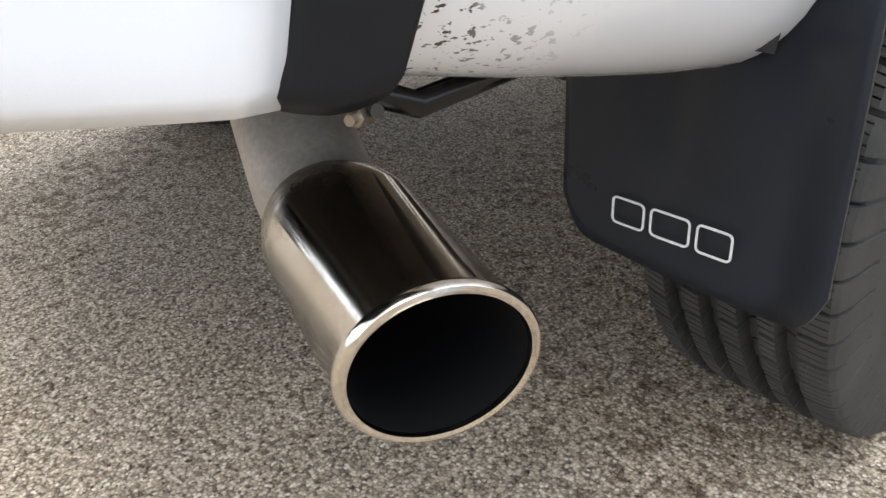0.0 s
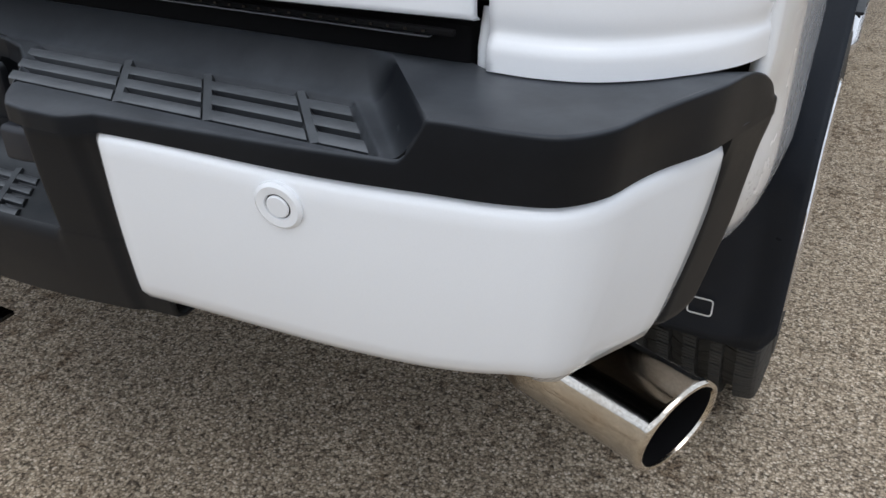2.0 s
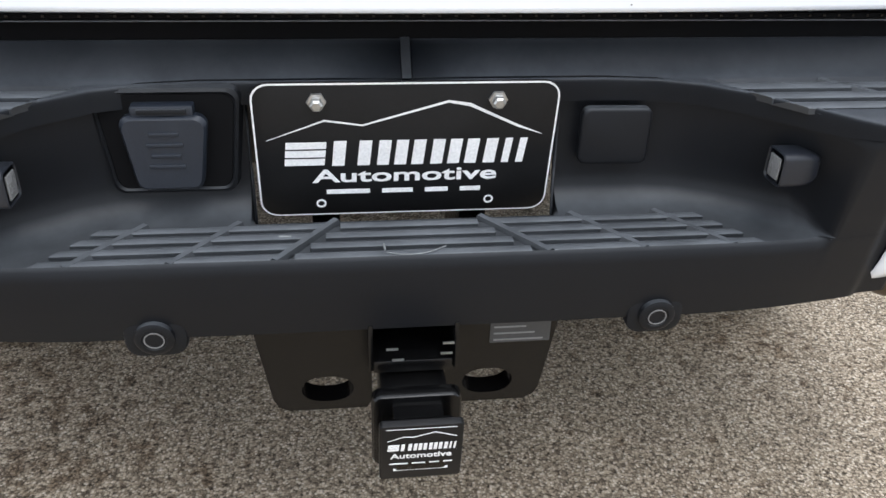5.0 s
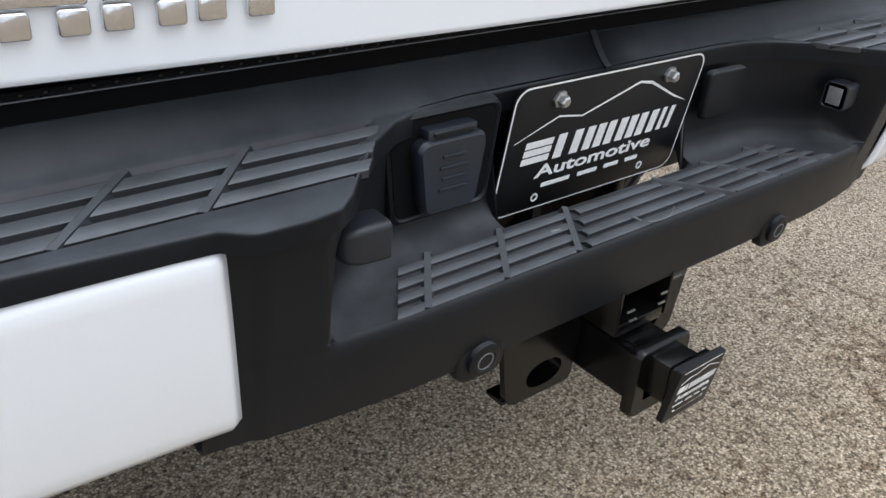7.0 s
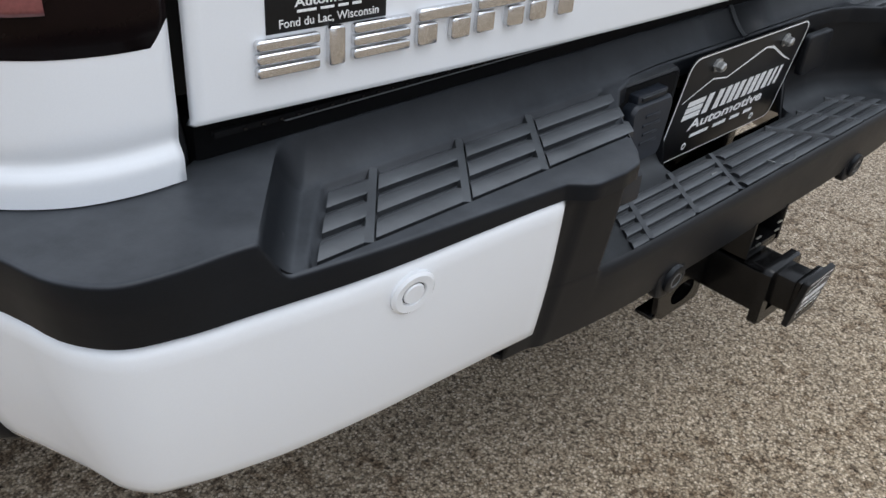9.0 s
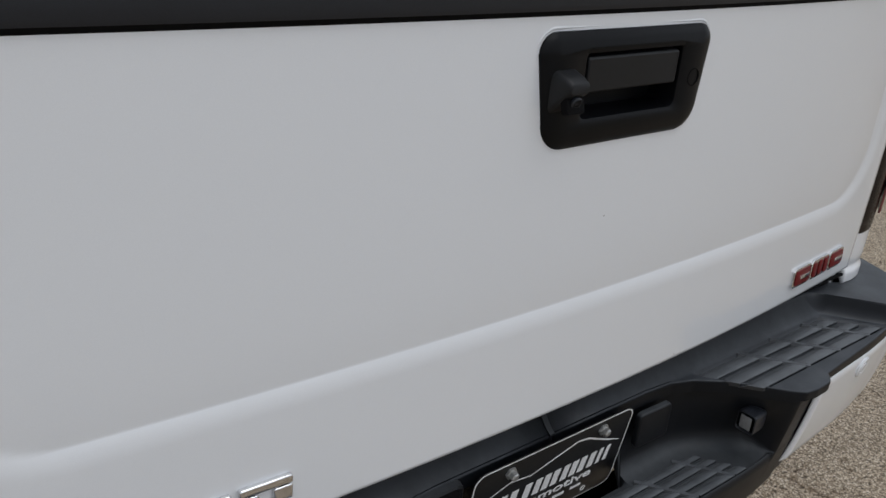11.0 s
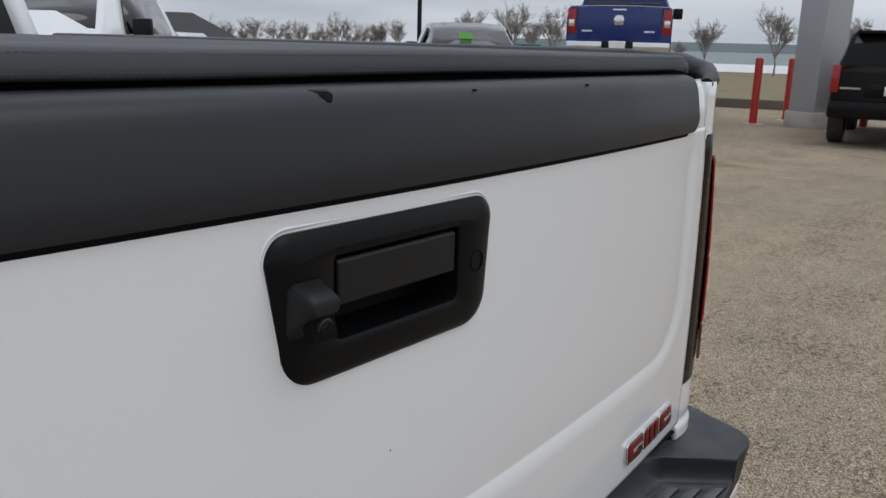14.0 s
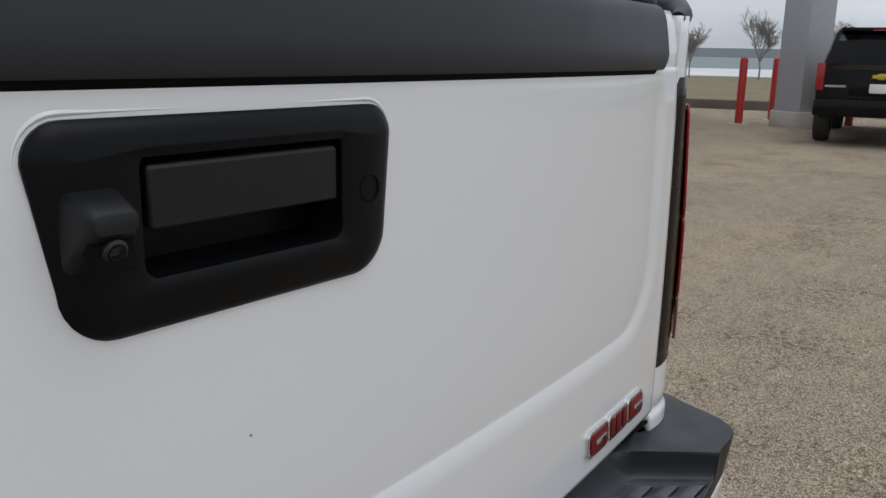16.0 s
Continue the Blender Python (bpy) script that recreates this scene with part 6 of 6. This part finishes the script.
def pickup(name, label, paint, at_, turn):
    """A crew cab pickup; its tailgate faces -y."""
    car = thing(name, label, "pickup truck", "parked vehicles", at_, turn)
    w = 1.0
    bed = shell([(0.0, 0.62, 1.36, 1.42, w, 0.96), (0.06, 0.56, 1.38, 1.44, w, 0.96), (1.70, 0.50, 1.38, 1.44, w, 0.96)])
    part("bed", bed, paint, car)
    part("cab", shell([(1.75, 0.48, 1.36, 1.86, w, 0.74), (2.0, 0.48, 1.36, 1.95, w, 0.74), (3.4, 0.48, 1.36, 1.95, w, 0.74), (3.9, 0.48, 1.36, 1.80, w, 0.72), (4.55, 0.48, 1.32, 1.38, w, 0.86), (5.6, 0.50, 1.22, 1.27, 0.97, 0.82), (5.85, 0.55, 1.08, 1.12, 0.92, 0.78)]), paint, car)
    part("tailgate", box(-0.79, 0.79, -0.03, 0.02, 0.80, 1.42, 0.015), paint, car)
    part("tailgate_handle", box(-0.13, 0.13, -0.045, -0.02, 1.35, 1.39, 0.01), CHROME, car)
    part("emblem", slab([(-0.08, 1.09), (0.08, 1.09), (0.10, 1.20), (0.06, 1.27), (-0.06, 1.27), (-0.10, 1.20)], 0.015, 0.004, Matrix.Translation((0, -0.03, 0))), CHROME, car)
    for x in (-0.60, 0.58):
        part("badge", box(x - 0.10, x + 0.10, -0.034, -0.029, 0.955, 0.985), CHROME, car)
    for s in SIDES:
        lamp = part("tail_lamp", box(s * 0.82, s * 0.985, -0.035, 0.10, 0.92, 1.38, 0.015), LENS, car)
        part("reverse_lens", box(s * 0.85, s * 0.96, -0.042, -0.03, 1.05, 1.18, 0.006), CHROME, lamp)
        part("door_mirror", box(s * 1.02, s * 1.24, 3.72, 3.84, 1.34, 1.58, 0.03), PLASTIC, car)
        pane([(s * 0.975, 2.0, 1.40), (s * 0.975, 3.9, 1.40), (s * 0.80, 3.5, 1.86), (s * 0.79, 2.1, 1.86)], GLASS_DARK, car, "side_window")
        part("headlamp", box(s * 0.60, s * 0.92, 5.74, 5.86, 0.90, 1.08, 0.02), CHROME, car)
        part("exhaust_tip", tube([(s * 0.55, 0.10, 0.56), (s * 0.55, -0.12, 0.56)], 0.045, 14), CHROME, car)
    rb = part("rear_bumper", box(-0.98, 0.98, -0.16, 0.02, 0.60, 0.78, 0.03), CHROME, car)
    part("bumper_notch", box(-0.30, 0.30, -0.165, -0.10, 0.63, 0.79, 0.01), PLASTIC, rb)
    lp = part("license_plate", box(-0.16, 0.16, -0.178, -0.166, 0.64, 0.79, 0.01), CHROME, rb)
    part("plate_face", box(-0.145, 0.145, -0.182, -0.176, 0.66, 0.77), WHITE_INK, rb)
    pane([(-0.80, 1.755, 1.42), (0.80, 1.755, 1.42), (0.68, 1.775, 1.80), (-0.68, 1.775, 1.80)], GLASS_DARK, car, "rear_window", 0.03)
    pane([(-0.82, 4.45, 1.43), (0.82, 4.45, 1.43), (0.68, 3.93, 1.80), (-0.68, 3.93, 1.80)], GLASS_DARK, car, "windscreen", 0.03)
    part("grille", box(-0.55, 0.55, 5.80, 5.90, 0.72, 1.08, 0.02), PLASTIC, car)
    part("front_bumper", box(-0.95, 0.95, 5.80, 5.96, 0.48, 0.70, 0.04), CHROME, car)
    road_wheels(car, 1.0, (0.95, 4.75))
    return car


p = polar(27.6, 16.8)
platform = thing("display_platform", "plain concrete display platform under a parked truck", "platform", at=(p.x, p.y, 0), turn=-62)
part("deck", box(-1.5, 1.5, -0.6, 6.4, 0.0, 0.90, 0.02), CONCRETE, platform)
pickup("blue_pickup", "blue pickup truck parked on a raised concrete platform", BLUE, (p.x, p.y, 0.90), -65.5)
p = polar(38.3, 16.0)
grey_truck = pickup("grey_pickup", "dark grey pickup truck with a green card behind the windscreen", GREY_PAINT, p + Vector((math.cos(radians(40)), math.sin(radians(40)), 0)) * 4.5, -50 + 180 + 4)
part("green_card", box(-0.02, 0.22, 4.10, 4.16, 1.56, 1.76), GREEN, grey_truck, "bright green card behind the glass")
p = polar(54.6, 16.0) + Vector((math.cos(radians(131)), math.sin(radians(131)), 0)) * 1.12
white_truck = pickup("white_pickup", "large white crew cab pickup truck parked facing the lot", WHITE, p, 131)
white_truck.matrix_basis = white_truck.matrix_basis @ Matrix.Scale(1.12, 4)


def suv():
    p = polar(10.75, 15.7)
    car = thing("black_suv", "large black sport utility vehicle parked with its tail towards the lot", "suv", "parked vehicles", (p.x, p.y, 0), -81)
    part("body", shell([(0.0, 0.55, 1.22, 1.28, 0.97, 0.90), (0.08, 0.48, 1.24, 1.62, 1.0, 0.80), (0.32, 0.45, 1.24, 1.94, 1.0, 0.74), (2.9, 0.45, 1.24, 1.96, 1.0, 0.76), (3.6, 0.45, 1.24, 1.72, 1.0, 0.74), (4.2, 0.45, 1.20, 1.24, 1.0, 0.85), (5.3, 0.5, 1.08, 1.12, 0.95, 0.80)]), BLACK_PAINT, car)
    pane([(-0.84, -0.012, 1.27), (0.84, -0.012, 1.27), (0.70, 0.22, 1.84), (-0.70, 0.22, 1.84)], GLASS_DARK, car, "rear_window", 0.02)
    part("tailgate_trim", box(-0.45, 0.45, -0.03, 0.02, 0.86, 1.10, 0.02), BLACK_PAINT, car)
    part("emblem", slab([(-0.14, -0.03), (-0.06, -0.03), (-0.05, -0.05), (0.05, -0.05), (0.06, -0.03), (0.14, -0.03), (0.13, 0.03), (0.06, 0.03), (0.05, 0.05), (-0.05, 0.05), (-0.06, 0.03), (-0.13, 0.03)], 0.02, 0.004, Matrix.Translation((0, -0.02, 1.17))), YELLOW, car)
    part("license_plate", box(-0.16, 0.16, -0.045, -0.03, 0.90, 1.05, 0.006), WHITE_INK, car)
    part("badge", box(-0.84, -0.52, -0.012, 0.0, 0.985, 1.015), CHROME, car)
    part("rear_bumper", box(-0.99, 0.99, -0.14, 0.05, 0.50, 0.80, 0.05), BLACK_PAINT, car)
    part("spoiler", box(-0.70, 0.70, 0.10, 0.36, 1.90, 1.96, 0.02), BLACK_PAINT, car)
    part("stop_lamp", box(-0.22, 0.22, 0.095, 0.12, 1.905, 1.93), LENS, car)
    for s in SIDES:
        part("tail_lamp", box(s * 0.86, s * 0.995, -0.02, 0.14, 0.92, 1.38, 0.02), LENS, car, "tall red tail lamp")
        part("roof_rail", tube([(s * 0.66, 0.35, 1.97), (s * 0.66, 0.5, 2.03), (s * 0.66, 2.6, 2.04), (s * 0.66, 2.8, 1.97)], 0.02, 8), CHROME, car)
        pane([(s * 0.975, 0.5, 1.28), (s * 0.975, 3.6, 1.28), (s * 0.80, 3.1, 1.86), (s * 0.80, 0.6, 1.86)], GLASS_DARK, car, "side_window")
    road_wheels(car, 1.0, (0.95, 4.1))


suv()

# ---- far building, pole, sign ----
p = polar(58.0, 120)
house = thing("far_building", "far low building with a dark shingled hip roof", "building", at=(p.x, p.y, -2.0), turn=-32)
part("wall", box(-14, 11.0, 0, 14, 0, 3.2), CONCRETE, house)
b = bmesh.new()
vs = [b.verts.new(q) for q in ((-15, -1, 3.1), (12.5, -1, 3.1), (12.5, 15, 3.1), (-15, 15, 3.1), (-9, 7, 6.9), (6.0, 7, 6.9))]
for f in ((0, 1, 5, 4), (1, 2, 5), (2, 3, 4, 5), (3, 0, 4), (3, 2, 1, 0)):
    b.faces.new([vs[i] for i in f])
part("roof", b, SHINGLE, house)
p = polar(40.7, 32)
pole = thing("lamp_pole", "tall slim black lamp pole", "lamp pole", at=(p.x, p.y, 0))
part("shaft", turned([(0.0001, 0), (0.14, 0), (0.14, 0.1), (0.085, 0.12), (0.075, 9.0), (0.0001, 9.0)], 16), PLASTIC, pole)
part("lamp_head", box(-0.5, 0.1, -0.15, 0.15, 9.0, 9.12, 0.02), PLASTIC, pole)
p = polar(33.5, 30)
sign = thing("street_sign", "small green street sign on a post", "sign", at=(p.x, p.y, 0), turn=-60)
part("post", tube([(0, 0, 0), (0, 0, 1.5)], 0.03, 8), ZINC, sign)
part("panel", box(-0.5, 0.5, -0.03, 0.0, 1.35, 1.62, 0.01), worn("green_sign", (0.02, 0.16, 0.09), 0.5, (0.03, 0.12, 0.08), 0.2, relief=0), sign)


# ---- bare trees ----
def bare_tree(height, seed, spread=0.62, fine=1.0):
    rnd = random.Random(seed)
    trunk, twigs = bmesh.new(), bmesh.new()

    def limb(bm, a, b, ra, rb, n):
        d = (b - a).normalized()
        u = d.cross((0, 0, 1) if abs(d.z) < 0.95 else (1, 0, 0)).normalized()
        v = d.cross(u)
        r0 = [bm.verts.new(a + ra * (math.cos(2 * math.pi * k / n) * u + math.sin(2 * math.pi * k / n) * v)) for k in range(n)]
        r1 = [bm.verts.new(b + rb * (math.cos(2 * math.pi * k / n) * u + math.sin(2 * math.pi * k / n) * v)) for k in range(n)]
        for k in range(n):
            bm.faces.new((r0[k], r0[(k + 1) % n], r1[(k + 1) % n], r1[k]))

    def grow(a, d, length, r, level):
        """A limb in two bent pieces with shoots along it."""
        bm = trunk if level < 2 else twigs
        kink = Vector((rnd.uniform(-1, 1), rnd.uniform(-1, 1), rnd.uniform(-0.3, 0.6))) * 0.16
        m = a + d * length * 0.5
        e = (d + kink).normalized()
        b = m + e * length * 0.5
        n = 6 if level < 2 else 3
        limb(bm, a, m, max(r, 0.014 * fine), max(r * 0.8, 0.012 * fine), n)
        limb(bm, m, b, max(r * 0.8, 0.012 * fine), max(r * 0.5, 0.009 * fine), n)
        if level == 4:
            return
        for k in range((7, 8, 7, 6)[level]):
            f = rnd.uniform(0.75, 1.0) if level == 0 else rnd.uniform(0.25, 1.0)
            p = a + d * length * f if f < 0.5 else m + e * length * (f - 0.5)
            out = Vector((rnd.uniform(-1, 1), rnd.uniform(-1, 1), rnd.uniform(-0.1, 0.75)))
            nd = (d * (1.0 if level == 0 else 0.8) + out.normalized() * spread * (1.0 if level == 0 else 1.2)).normalized()
            grow(p, nd, length * ((1.30, 0.50, 0.55, 0.52)[level]) * rnd.uniform(0.75, 1.15), r * (0.42, 0.40, 0.5, 0.5)[level], level + 1)

    grow(Vector((0, 0, 0)), Vector((rnd.uniform(-0.05, 0.05), rnd.uniform(-0.05, 0.05), 1)).normalized(), height * 0.33, height * 0.016, 0)
    return trunk, twigs


for n, (az, d, h) in enumerate(((21.85, 141, 7.6), (17.6, 141, 9.0), (13.2, 150, 8.5), (31.6, 150, 10.0), (34.4, 145, 10.5), (37.4, 150, 9.0), (33.0, 170, 8.0), (43.5, 160, 6.5), (23.6, 230, 5.0))):
    p = polar(az, d)
    tree = thing("bare_tree", "leafless grey tree with a spreading twiggy crown", "tree", "trees by the lake", (p.x, p.y, -2.0))
    trunk_, twigs_ = bare_tree(h * 1.12, 40 + n)
    part("trunk", trunk_, BARK, tree)
    part("crown", twigs_, BARK, tree)


for n, (az, d, h) in enumerate(((42.0, 172, 8.0), (43.0, 178, 7.0), (44.3, 165, 6.4), (45.1, 180, 5.6), (45.9, 178, 8.2), (46.7, 170, 6.6), (47.5, 175, 5.8), (48.4, 176, 7.2), (49.3, 166, 5.4), (50.0, 168, 6.6), (51.3, 180, 7.5), (52.2, 170, 5.6), (53.2, 172, 6.4), (54.3, 176, 7.0))):
    p = polar(az, d)
    tree = thing("bare_tree", "leafless brown tree in the far line beside the field", "tree", "far tree line", (p.x, p.y, -2.0))
    trunk_, twigs_ = bare_tree(h * 1.1, 70 + n, 0.6, 0.55)
    part("trunk", trunk_, BARK, tree)
    part("crown", twigs_, SCRUB, tree)


def thicket():
    rnd = random.Random(9)
    bm = bmesh.new()
    for k in range(900):
        p = polar(rnd.uniform(41.5, 57), rnd.uniform(150, 185), -2.0)
        h = rnd.uniform(1.8, 4.2) * (1.25 if rnd.random() < 0.12 else 1)
        for j in range(5):
            q = p + Vector((rnd.uniform(-0.9, 0.9), rnd.uniform(-0.9, 0.9), 0))
            t = q + Vector((rnd.uniform(-0.7, 0.7), rnd.uniform(-0.7, 0.7), h * rnd.uniform(0.6, 1)))
            w = 0.045
            a = [bm.verts.new(q + Vector((w * math.cos(c_), w * math.sin(c_), 0))) for c_ in (0, 2.1, 4.2)]
            e = bm.verts.new(t)
            for i in range(3):
                bm.faces.new((a[i], a[(i + 1) % 3], e))
    return bm


wood = part("thicket", thicket(), SCRUB)
tagged(wood, "far brown leafless thicket along the field", "thicket", kind="stuff")
